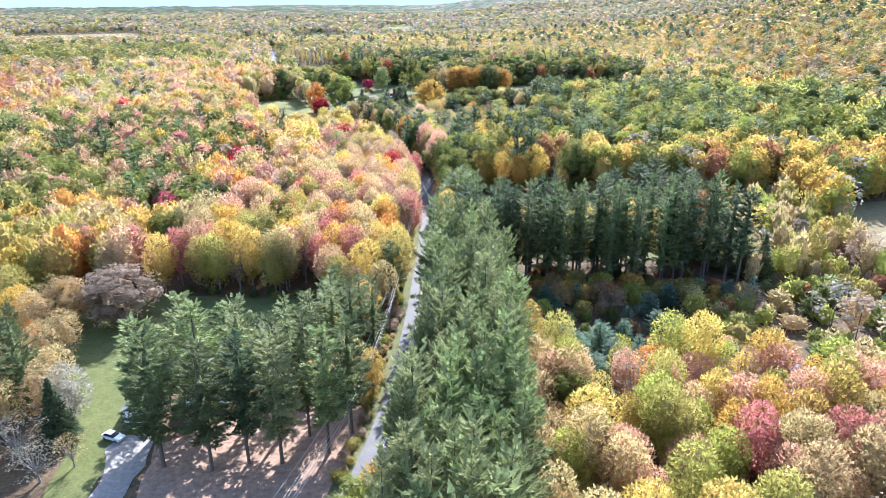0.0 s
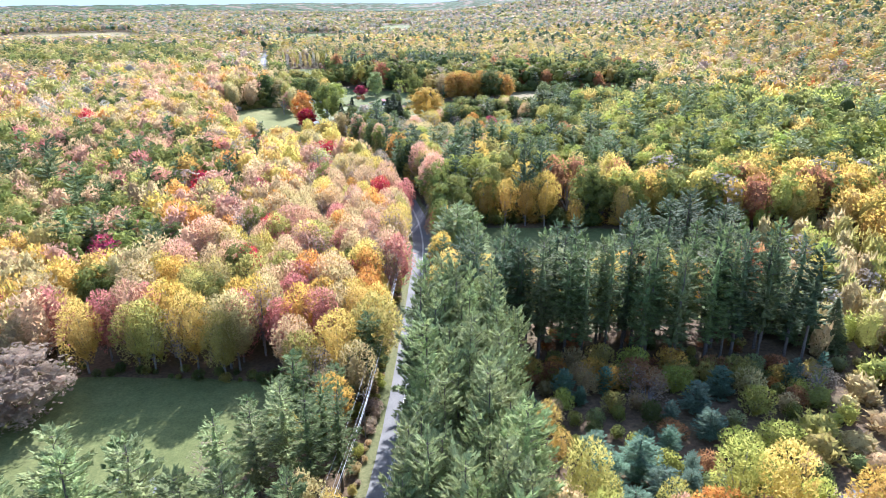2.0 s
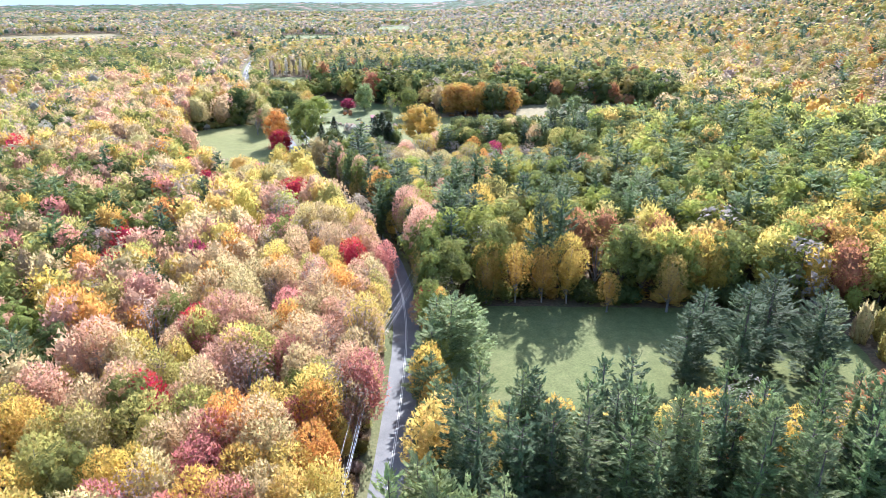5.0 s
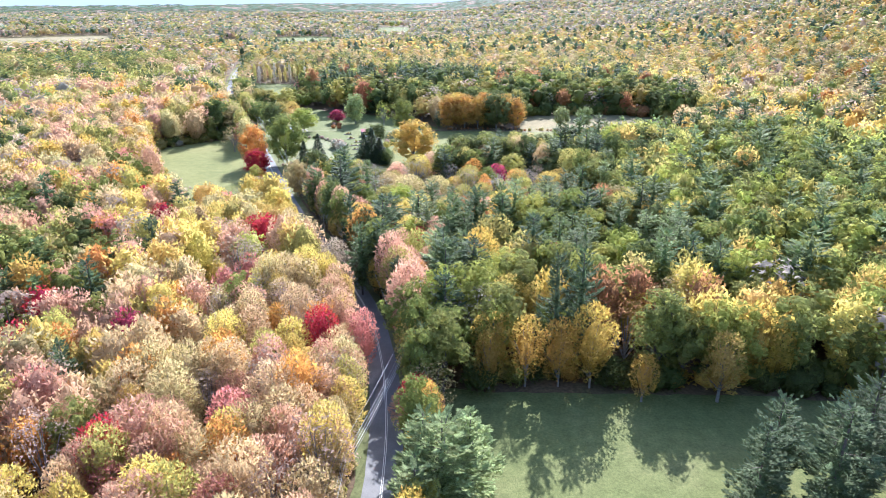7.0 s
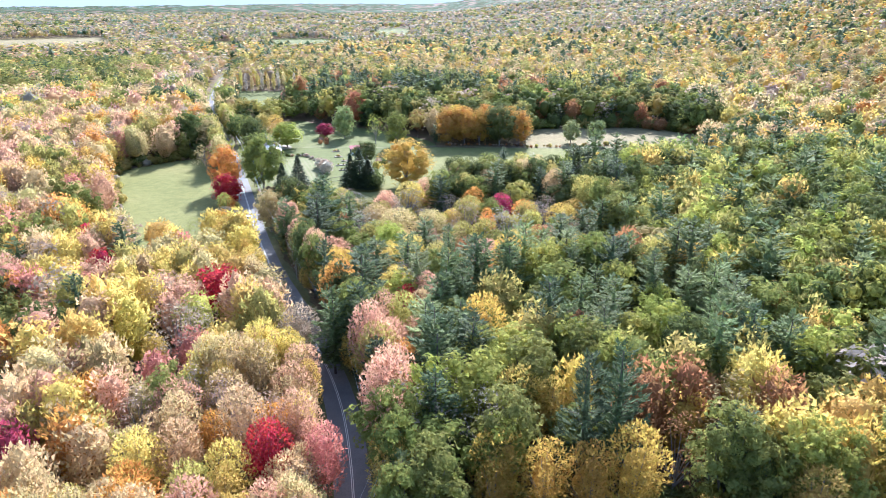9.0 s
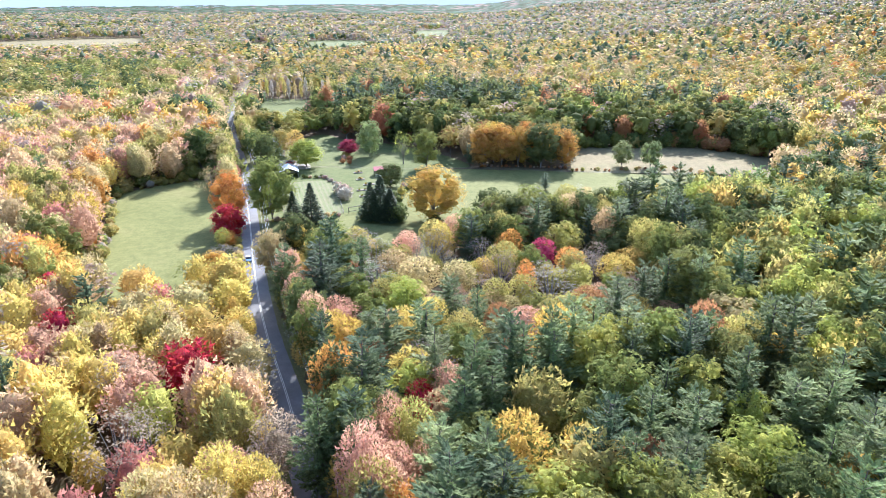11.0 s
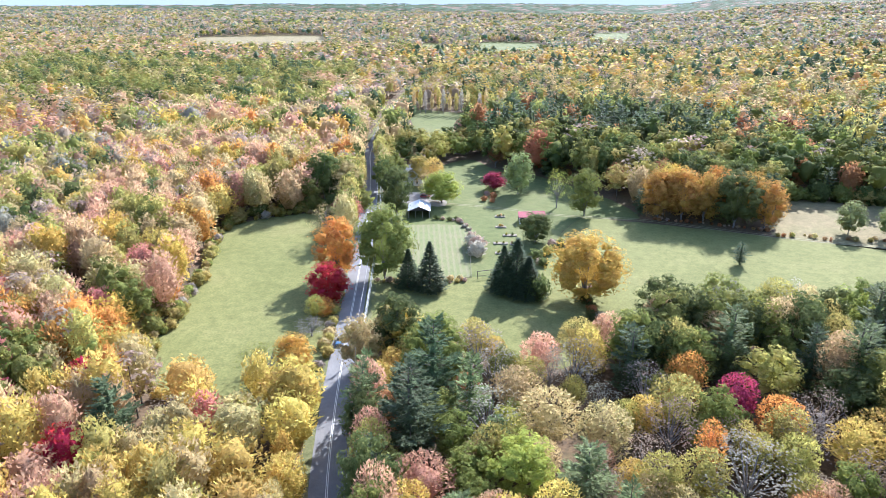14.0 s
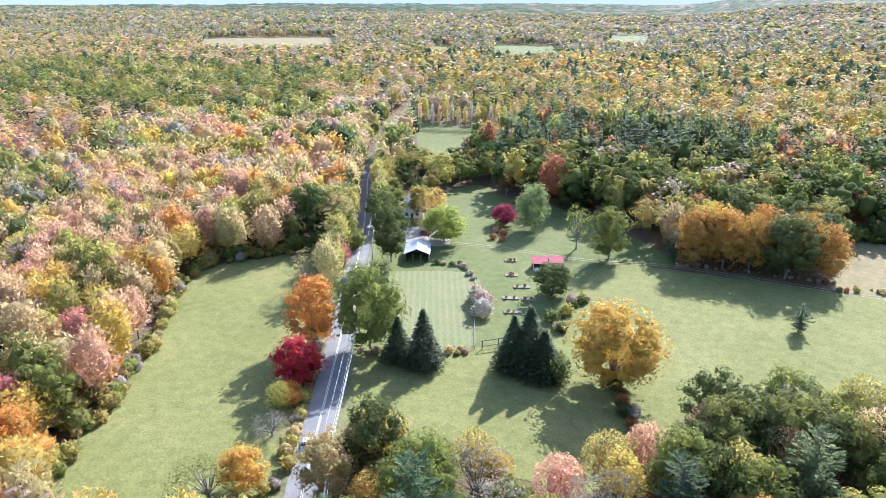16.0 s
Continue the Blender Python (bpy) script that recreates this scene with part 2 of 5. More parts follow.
def box(bm, x, y, z, sx, sy, sz, rz=0.0, bevel=0.0):
    """A box that stands on z, turned by rz degrees."""
    made = bmesh.ops.create_cube(bm, size=1.0, matrix=pose(x, y, z + sz / 2, 0, 0, rz) @ Matrix.Diagonal((sx, sy, sz, 1)))
    if bevel:
        edges = {e for v in made["verts"] for e in v.link_edges}
        bmesh.ops.bevel(bm, geom=list(edges), offset=bevel, segments=2, affect="EDGES")
    return bm


def tube(points, radii, sides=6):
    """A tapered tube along points, as vertices and triangles."""
    p = np.array(points, float)
    v, f = [], []
    for i, c in enumerate(p):
        d = p[min(i + 1, len(p) - 1)] - p[max(i - 1, 0)]
        d = d / (np.linalg.norm(d) + 1e-9)
        a = np.cross(d, (1, 0, 0) if abs(d[0]) < 0.8 else (0, 1, 0))
        a = a / np.linalg.norm(a)
        b = np.cross(d, a)
        for s in range(sides):
            t = 2 * math.pi * s / sides
            v.append(c + radii[i] * (math.cos(t) * a + math.sin(t) * b))
    for i in range(len(p) - 1):
        for s in range(sides):
            q, r = i * sides + s, i * sides + (s + 1) % sides
            f += [(q, r, r + sides), (q, r + sides, q + sides)]
    return np.array(v), np.array(f)


def joined(pieces):
    vs, fs, n = [], [], 0
    for v, f in pieces:
        vs.append(v)
        fs.append(f + n)
        n += len(v)
    return np.concatenate(vs), np.concatenate(fs)


# ---- tree forms ----
def shards(rng, centres, normals, length, width, tilt=0.6):
    """One leaf spray per centre: a triangle lying across its normal, tilted at random."""
    n = len(centres)
    nn = normals + tilt * rng.normal(size=(n, 3))
    nn /= np.linalg.norm(nn, axis=1)[:, None] + 1e-9
    a = np.cross(nn, rng.normal(size=(n, 3)))
    a /= np.linalg.norm(a, axis=1)[:, None] + 1e-9
    b = np.cross(nn, a)
    s = (0.65 + 0.7 * rng.random((n, 1)))
    v = np.stack([centres + a * length * s, centres + (-0.5 * a + b) * width * s, centres + (-0.5 * a - b) * width * s * (0.6 + 0.6 * rng.random((n, 1)))], 1)
    return v.reshape(-1, 3), np.arange(3 * n).reshape(n, 3)


def ball(rng, centre, radius, level, rough):
    bm = bmesh.new()
    bmesh.ops.create_icosphere(bm, subdivisions=level, radius=1.0)
    v = np.array([w.co[:] for w in bm.verts])
    f = np.array([[w.index for w in t.verts] for t in bm.faces])
    bm.free()
    v = v * (1 + rough * rng.normal(size=(len(v), 1)))
    return v * radius + centre, f


def broadleaf(seed, n, height=18.0, radius=4.4, bare=0.28, clumps=18, size=0.62, core=True, loose=0.0, skirt=1.75, knobs=9):
    """A round-headed tree: boughs of leaf clumps, each broken into smaller knobs. Gives trunk and crown."""
    rng = np.random.default_rng(seed)
    z0 = height * bare
    mid, half = (height + z0) / 2, (height - z0) / 2
    cs, rs = [], []
    for i in range(clumps):
        t = (i + 0.5) / clumps
        up = 1 - skirt * t
        ang = 2.4 * i + rng.normal() * 0.4
        ring = math.sqrt(max(0, 1 - up * up))
        k = 0.60 + 0.24 * rng.random()
        cs.append((radius * k * ring * math.cos(ang), radius * k * ring * math.sin(ang), mid + half * 0.76 * up + rng.normal() * 0.05 * half))
        rs.append(radius * (0.30 + 0.16 * rng.random()))
    cs, rs = np.array(cs), np.array(rs)
    # knobs sit on the outer side of every clump
    own = np.repeat(np.arange(clumps), knobs)
    d = rng.normal(size=(len(own), 3)) + (0, 0, 0.45)
    out = cs[own] - (0, 0, mid - 0.2 * half)
    d += 0.8 * out / (np.linalg.norm(out, axis=1)[:, None] + 1e-9)
    d /= np.linalg.norm(d, axis=1)[:, None]
    ks = cs[own] + d * rs[own][:, None] * (0.72, 0.72, 0.62)
    kr = rs[own] * (0.36 + 0.22 * rng.random(len(own)))
    pick = rng.integers(0, len(own), n)
    e = rng.normal(size=(n, 3)) + 0.9 * d[pick] + (0, 0, 0.35)
    e /= np.linalg.norm(e, axis=1)[:, None]
    c = ks[pick] + e * kr[pick][:, None] * (0.8 + 0.35 * rng.random((n, 1)) + loose * 2.4 * rng.random((n, 1)))
    pieces = [shards(rng, c, e + 0.3 * d[pick] + (0, 0, 0.35), size, size * 0.66, 0.4)]
    if core:
        pieces += [ball(rng, cc, np.array((rr, rr, rr * 0.86)) * 0.58, 1, 0.15) for cc, rr in zip(cs, rs)]
        pieces.append(ball(rng, (0, 0, mid), np.array((radius * 0.5, radius * 0.5, half * 0.62)), 1, 0.12))
    top = cs[0]
    trunk = [tube([(0, 0, -0.6), (0.05, 0, z0 * 0.6), (0.15, 0.1, z0 * 1.3), (top[0] * 0.5, top[1] * 0.5, height * 0.82)], [0.30, 0.24, 0.18, 0.05], 6)]
    for i in range(1, min(clumps, 8 if core else 16)):
        zz = z0 * (0.8 + 0.7 * rng.random())
        trunk.append(tube([(0.05, 0, zz), cs[i] * (0.5, 0.5, 0.5) + (0, 0, zz * 0.5), cs[i]], [0.13, 0.09, 0.03], 4))
    return joined(trunk), joined(pieces)


def feathery(seed, n, height=18.0, radius=4.9, bare=0.15, size=0.8, heart=1.0, lobes=7):
    """An upright maple in thin autumn leaf: fine ascending twigs make a soft, brushed crown with shallow lobes."""
    rng = np.random.default_rng(seed)
    z0 = height * bare
    mid, half = z0 + 0.46 * (height - z0), 0.54 * (height - z0)
    d = rng.normal(size=(n, 3)) + (0, 0, 0.35)
    d /= np.linalg.norm(d, axis=1)[:, None]
    hubs = rng.normal(size=(lobes + 4, 3)) + (0, 0, 0.3)
    hubs /= np.linalg.norm(hubs, axis=1)[:, None]
    near = (d @ hubs.T).max(1)
    bulge = 0.70 + 0.32 * np.clip((near - 0.55) / 0.4, 0, 1) ** 0.8
    shell = 0.62 + 0.4 * rng.random(n) ** 0.55
    c = d * np.where(d[:, 2:] > 0, 1, (1, 1, 0.9)) * (bulge * shell)[:, None] * (radius, radius, half) + (0, 0, mid)
    axis = d * (0.7, 0.7, 0.4) + (0, 0, 0.7) + 0.55 * rng.normal(size=(n, 3))
    axis /= np.linalg.norm(axis, axis=1)[:, None]
    wide = np.cross(axis, rng.normal(size=(n, 3)))
    wide /= np.linalg.norm(wide, axis=1)[:, None]
    k = size * (0.6 + 0.8 * rng.random((n, 1)))
    v = np.stack([c + axis * k, c - axis * k * 0.5 + wide * k * 0.45, c - axis * k * 0.5 - wide * k * 0.45], 1).reshape(-1, 3)
    pieces = [(v, np.arange(3 * n).reshape(n, 3))]
    if heart:
        pieces.append(ball(rng, (0, 0, mid), np.array((radius * 0.5, radius * 0.5, half * 0.58)) * heart, 2, 0.17))
    trunk = [tube([(0, 0, -0.6), (0.05, 0, z0), (0.1, 0.05, mid), (0, 0, height * 0.86)], [0.28, 0.22, 0.13, 0.03], 6)]
    for h in hubs:
        tip = np.array((0, 0, mid)) + h * (radius * 0.8, radius * 0.8, half * 0.75)
        zz = z0 * 0.9 + 0.25 * max(0.0, tip[2] - z0) * rng.random()
        trunk.append(tube([(0.05, 0, zz), tip * (0.4, 0.4, 0.55) + (0, 0, zz * 0.45), tip], [0.11, 0.07, 0.02], 4))
    return joined(trunk), joined(pieces)


def white_pine(seed, n, height=27.0, radius=4.3, bare=0.3, whorl=1.4, size=0.8, top_round=0.6, lift=1.0):
    """A tall pine: whorls of upswept boughs, each a flat plume of needle sprays, with dark air between the whorls."""
    rng = np.random.default_rng(seed)
    z0 = height * bare
    z, boughs = z0, []
    while z < height - 1.0:
        t = (z - z0) / (height - z0)
        prof = (0.55 + 0.45 * min(1, t * 3.2)) * (1 - t) ** top_round + 0.10
        turn = rng.random() * 6.283
        for k in range(5):
            if rng.random() < 0.12:
                continue
            boughs.append((z + rng.normal() * 0.25, turn + k * 1.257 + rng.normal() * 0.25, radius * prof * (0.6 + 0.55 * rng.random()), lift * (0.02 + 0.42 * t + 0.10 * rng.normal())))
        z += whorl * (0.75 + 0.5 * rng.random())
    boughs += [(height - 1.9, k * 1.57 + rng.random(), 1.0, 1.5) for k in range(4)]
    bz, ba, bl, bs = np.array(boughs).T
    w = rng.choice(len(boughs), n, p=bl ** 1.5 / (bl ** 1.5).sum())
    s = 0.22 + 0.8 * rng.random(n) ** 0.8
    along = np.stack([np.cos(ba[w]), np.sin(ba[w])], 1)
    across = np.stack([-along[:, 1], along[:, 0]], 1)
    rr = bl[w] * s
    side = rng.normal(size=n) * bl[w] * 0.25 * (0.35 + s) * (1.25 - s)
    slope = bs[w] * (0.5 + 0.75 * s)
    c = np.column_stack([along * rr[:, None] + across * side[:, None], bz[w] + rr * slope - 0.25 * abs(side) + rng.normal(size=n) * 0.16])
    axis = np.column_stack([along + across * (0.9 * np.sign(side) * rng.random(n))[:, None], slope + 0.25]) + 0.25 * rng.normal(size=(n, 3))
    axis /= np.linalg.norm(axis, axis=1)[:, None]
    up = np.column_stack([-along * slope[:, None] * 0.8, np.ones(n)]) + 0.45 * rng.normal(size=(n, 3))
    wide = np.cross(axis, up)
    wide /= np.linalg.norm(wide, axis=1)[:, None]
    k = size * (0.6 + 0.7 * rng.random((n, 1)))
    v = np.stack([c + axis * k, c - axis * k * 0.3 + wide * k * 0.42, c - axis * k * 0.3 - wide * k * 0.42], 1).reshape(-1, 3)
    crown = [(v, np.arange(3 * n).reshape(n, 3)), tiers(seed, 7, 6, height * 0.86, radius * 0.34, bare + 0.04, 0.1, top_round)]
    lean = rng.normal(size=2) * 0.2
    trunk = [tube([(0, 0, -0.6), (0, 0, z0), (lean[0], lean[1], height * 0.75), (lean[0], lean[1], height - 0.5)], [0.34, 0.27, 0.15, 0.03], 6)]
    for q in range(0, len(boughs), max(1, len(boughs) // 26)):
        a, l, zz, sl = ba[q], bl[q], bz[q], bs[q]
        trunk.append(tube([(0, 0, zz), (l * 0.9 * math.cos(a), l * 0.9 * math.sin(a), zz + l * 0.9 * sl)], [0.06, 0.02], 3))
    return joined(trunk), joined(crown)


def spruce(seed, n, height=20.0, radius=3.4, bare=0.05, size=0.95):
    """A cone of drooping boughs."""
    rng = np.random.default_rng(seed)
    t = rng.random(n) ** 1.35
    z = height * (bare + (1 - bare) * t)
    tier = 0.82 + 0.3 * np.sin(z * 4.2 + rng.normal(size=n) * 0.5)
    r = (radius * (1 - t) + 0.12) * (0.55 + 0.5 * rng.random(n) ** 0.5) * tier
    a = rng.random(n) * 6.283
    c = np.stack([r * np.cos(a), r * np.sin(a), z], 1)
    axis = np.stack([np.cos(a), np.sin(a), -0.25 + 0.5 * rng.random(n)], 1) + 0.3 * rng.normal(size=(n, 3))
    axis /= np.linalg.norm(axis, axis=1)[:, None]
    side = np.cross(axis, np.array([0, 0, 1.0]) + 0.5 * rng.normal(size=(n, 3)))
    side /= np.linalg.norm(side, axis=1)[:, None]
    k = size * (0.55 + 0.6 * rng.random((n, 1))) * (1.15 - 0.5 * t[:, None])
    v = np.stack([c + axis * k, c - axis * k * 0.3 + side * k * 0.42, c - axis * k * 0.3 - side * k * 0.42], 1).reshape(-1, 3)
    trunk = [tube([(0, 0, -0.5), (0, 0, height * 0.5), (0, 0, height * 0.97)], [0.28, 0.16, 0.02], 6)]
    return joined(trunk), (v, np.arange(3 * n).reshape(n, 3))


def tiers(seed, count, points, height, radius, bare, droop, rounding):
    """A farther conifer crown: star-edged skirts one above the other."""
    rng = np.random.default_rng(seed)
    pieces = []
    for i in range(count):
        t = i / count
        z = height * (bare + (1 - bare) * t)
        step = height * (1 - bare) / count
        r = radius * ((1 - t) ** rounding + 0.06) * (0.85 + 0.3 * rng.random())
        a = np.arange(points) * 2 * math.pi / points + rng.random() * 6
        rr = r * np.where(np.arange(points) % 2, 0.5, 1.0) * (0.75 + 0.5 * rng.random(points))
        rim = np.stack([rr * np.cos(a), rr * np.sin(a), z + droop * rr + rng.normal(size=points) * 0.12 * step], 1)
        v = np.concatenate([[(0, 0, z + step * 1.5)], rim])
        j = np.arange(points)
        pieces.append((v, np.stack([np.zeros(points, int), 1 + j, 1 + (j + 1) % points], 1)))
    return joined(pieces)


def far_head(seed, count, length):
    """A distant crown: an uneven head of broad leaf sprays round a small dark heart."""
    rng = np.random.default_rng(seed)
    d = rng.normal(size=(count, 3)) + (0, 0, 0.6)
    d /= np.linalg.norm(d, axis=1)[:, None]
    lobes = 1 + 0.22 * np.sin(3.1 * d[:, :1] + seed) * np.sin(2.7 * d[:, 1:2] + 2 * seed)
    c = (0, 0, 11.0) + d * lobes * (0.72 + 0.3 * rng.random((count, 1))) * (4.4, 4.4, 6.4)
    v, f = ball(rng, (0, 0, 10.2), np.array((2.3, 2.3, 4.4)), 1, 0.15)
    return joined([shards(rng, c, d + (0, 0, 0.8), length, length * 0.75, 0.5), (v, f[v[f].mean(1)[:, 2] > 9])])


def coarse(seed, kind, level):
    """Distant tree forms with few faces, trunk left out of sight."""
    if kind == "leaf":
        if level == 0:
            return feathery(seed, 150, 18, 4.8, 0.12, 0.74, 1.2, 6)[1]
        return far_head(seed, *((0, 0), (62, 0.82), (9, 1.9), (6, 2.3))[level])
    if level < 2:
        return white_pine(seed, 80, 27, 4.6, 0.25, 2.4, 2.0, 0.6, 1.3)[1] if kind == "pine" else spruce(seed, 110, 20, 3.6, 0.05, 1.9)[1]
    return tiers(seed, 3, 6, 27, 5.0, 0.4, 0.12, 0.5) if kind == "pine" else tiers(seed, 3, 6, 20, 3.8, 0.1, -0.2, 0.95)

# ---- ground, fields, road ----
def axis_steps(limits, steps):
    out = []
    for (a, b), s in zip(zip(limits, limits[1:]), steps):
        out += list(np.arange(a, b, s))
    return np.array(out + [limits[-1]])


def sheet(name, xs, ys, height, material, smooth_shade=True):
    v = np.array([(x, y, height(x, y)) for y in ys for x in xs])
    n = len(xs)
    i = np.arange(len(ys) - 1)[:, None] * n + np.arange(n - 1)[None, :]
    i = i.ravel()
    return mesh_from(name, v, np.stack([i, i + 1, i + n + 1, i + n], 1), material, smooth_shade)


GX = axis_steps([-4900, -1500, -500, 500, 1500, 4900], [200, 50, 12, 50, 200])
GY = axis_steps([-1200, -200, 0, 900, 2000, 4900], [200, 50, 12, 50, 200])
tagged(new("ground", sheet("ground", GX, GY, ground_z, FLOOR)), "brown leaf-littered forest floor", "ground", kind="structure")


def field(name, outline, material, lift, label):
    """An open field: a fine sheet cut to its outline, with an uneven edge."""
    ring = spline(outline + [outline[0]], 3.0)[:-1]
    ring = [(x + 0.9 * noise.noise((x / 3, y / 3, 1)), y + 0.9 * noise.noise((x / 3, y / 3, 9))) for x, y in ring]
    bm = bmesh.new()
    vs = [bm.verts.new((x, y, 0)) for x, y in ring]
    bmesh.ops.triangle_fill(bm, use_beauty=True, edges=[bm.edges.new((vs[i], vs[(i + 1) % len(vs)])) for i in range(len(vs))])
    for v in bm.verts:
        v.co.z = ground_z(v.co.x, v.co.y) + lift
    for f in bm.faces:
        if f.normal.z < 0:
            f.normal_flip()
    me = bpy.data.meshes.new(name)
    bm.to_mesh(me)
    bm.free()
    me.materials.append(material)
    return tagged(new(name, me), label, "field", kind="structure")


for key, (outline, material) in OPEN.items():
    near = max(p[1] for p in outline) < 800
    words = {"HAY": "pale green mown hay field", "LAWN": "green mown grass lawn", "MEADOW": "dry tan meadow grass"}
    which = "HAY" if material is HAY else "LAWN" if material is LAWN else "MEADOW"
    field(key, outline, material, 0.06 if near else 1.5, words[which])


def strip(name, line, left, right, lift, material, wobble=0.0):
    """A ribbon beside a plan line, from left to right of it."""
    d = np.gradient(line, axis=0)
    d /= np.linalg.norm(d, axis=1)[:, None]
    nrm = np.stack([d[:, 1], -d[:, 0]], 1)
    v = []
    for p, n in zip(line, nrm):
        for o in (left, right):
            o = o + wobble * noise.noise((p[0] / 4, p[1] / 4, o))
            q = p + n * o
            v.append((q[0], q[1], ground_z(*p) + lift))
    k = np.arange(len(line) - 1) * 2
    return mesh_from(name, v, np.stack([k, k + 1, k + 3, k + 2], 1), material)


FINE = spline(ROAD, 1.5)
tagged(new("verge", strip("verge", FINE, -5.6, 5.4, 0.08, VERGE, 1.2)), "dry grass verge along the road", "verge", kind="structure")
tagged(new("road", strip("road", FINE, -3.35, 3.35, 0.10, ASPHALT, 0.12)), "worn grey two-lane asphalt road", "road", kind="structure")
for off in (-0.16, 0.16):
    tagged(new("road_line", strip("road_line", FINE, off - 0.07, off + 0.07, 0.108, PAINT, 0.0)), "faded pale road centre line", "road marking", kind="structure")

# ---- trees ----
TINT = {
    "yellow": (0.62, 0.465, 0.125), "gold": (0.60, 0.41, 0.095), "amber": (0.52, 0.31, 0.08), "orange": (0.64, 0.325, 0.085), "rust": (0.40, 0.20, 0.09), "pink": (0.60, 0.36, 0.225), "rose": (0.54, 0.23, 0.18),
    "red": (0.46, 0.045, 0.055), "crimson": (0.42, 0.07, 0.12), "tan": (0.52, 0.41, 0.19), "olive": (0.43, 0.375, 0.11), "oak": (0.26, 0.275, 0.075), "lime": (0.42, 0.43, 0.10),
    "green": (0.14, 0.165, 0.055), "mauve": (0.44, 0.335, 0.25), "grey": (0.38, 0.345, 0.275), "dun": (0.57, 0.41, 0.21),
    "pine": (0.175, 0.215, 0.082), "pale_pine": (0.285, 0.325, 0.13), "dark_pine": (0.105, 0.14, 0.065), "spruce": (0.08, 0.105, 0.048), "teal": (0.16, 0.24, 0.15),
}
WORDS = {"yellow": "bright yellow", "gold": "golden yellow", "amber": "amber-brown", "orange": "orange", "rust": "rust-brown", "pink": "faded pink", "rose": "rose-red", "red": "vivid red", "crimson": "deep crimson", "tan": "pale tan",
         "olive": "olive-yellow", "oak": "dull green", "lime": "light yellow-green", "green": "dark green", "mauve": "thin mauve-brown", "grey": "grey half-bare", "dun": "dun-orange",
         "pine": "grey-green", "pale_pine": "pale grey-green", "dark_pine": "dark green", "spruce": "blackish-green", "teal": "blue-green"}


def form(name, made, bark, leaf):
    (tv, tf), (cv, cf) = made
    return {"trunk": (tv, tf), "crown": (cv, cf), "meshes": (mesh_from("trunk", tv, tf, bark), mesh_from("crown", cv, cf, leaf))}


FORMS = {
    "maple": [form("maple", feathery(s, 1900, 18, 4.9, 0.12, 0.42), BARK_GREY, LEAF) for s in (1, 2, 3, 4, 5, 6)],
    "oak": [form("oak", broadleaf(s, 1400, 18, 5.2, 0.16, 22, 0.44), BARK, LEAF) for s in (11, 12, 13, 14)],
    "open_maple": [form("open_maple", broadleaf(s, 3000, 18, 6.0, 0.05, 40, 0.36, skirt=1.95), BARK_GREY, LEAF) for s in (15, 16, 17)],
    "birch": [form("birch", feathery(s, 1300, 18, 3.2, 0.14, 0.36, 0.9), BARK_GREY, LEAF) for s in (21, 22, 23)],
    "bare_tree": [form("bare_tree", broadleaf(s, 900, 18, 4.6, 0.2, 22, 0.28, core=False, loose=0.3), BARK_GREY, LEAF) for s in (31, 32)],
    "pine": [form("pine", white_pine(s, 2300, 27, 5.1, 0.12, 1.5, 0.66, 0.58, 1.35), BARK, NEEDLE) for s in (41, 42, 43, 44)],
    "full_pine": [form("full_pine", white_pine(s, 2400, 27, 4.8, 0.05, 1.15, 0.68, 0.55, 1.9), BARK, NEEDLE) for s in (51, 52, 53)],
    "yard_pine": [form("yard_pine", white_pine(s, 2100, 27, 5.0, 0.27, 1.4, 0.7, 0.48), BARK, NEEDLE) for s in (55, 56, 57)],
    "tall_pine": [form("tall_pine", white_pine(s, 1250, 27, 3.6, 0.22, 1.5, 0.64, 0.42), BARK, NEEDLE) for s in (61, 62, 63)],
    "spruce": [form("spruce", spruce(s, 3600, size=0.66), BARK, NEEDLE) for s in (71, 72)],
    "shrub": [form("shrub", feathery(s, 620, 18, 8.5, 0.0, 1.1, 1.2, 9), BARK_GREY, LEAF) for s in (81, 82, 83)],
}
KIND_CATEGORY = {"open_maple": "maple tree", "maple": "maple tree", "oak": "oak tree", "birch": "birch tree", "bare_tree": "bare tree", "pine": "pine tree", "full_pine": "pine tree", "tall_pine": "pine tree", "yard_pine": "pine tree", "spruce": "spruce tree", "shrub": "shrub"}
NOMINAL = {"pine": (27, 4.6), "full_pine": (27, 4.8), "yard_pine": (27, 5.0), "tall_pine": (27, 3.6), "spruce": (20, 3.4), "maple": (18, 4.9), "open_maple": (18, 6.0), "oak": (18, 5.2), "birch": (18, 3.2), "bare_tree": (18, 4.6), "shrub": (18, 8.5)}
NEEDLED = {"pine", "full_pine", "tall_pine", "yard_pine", "spruce"}


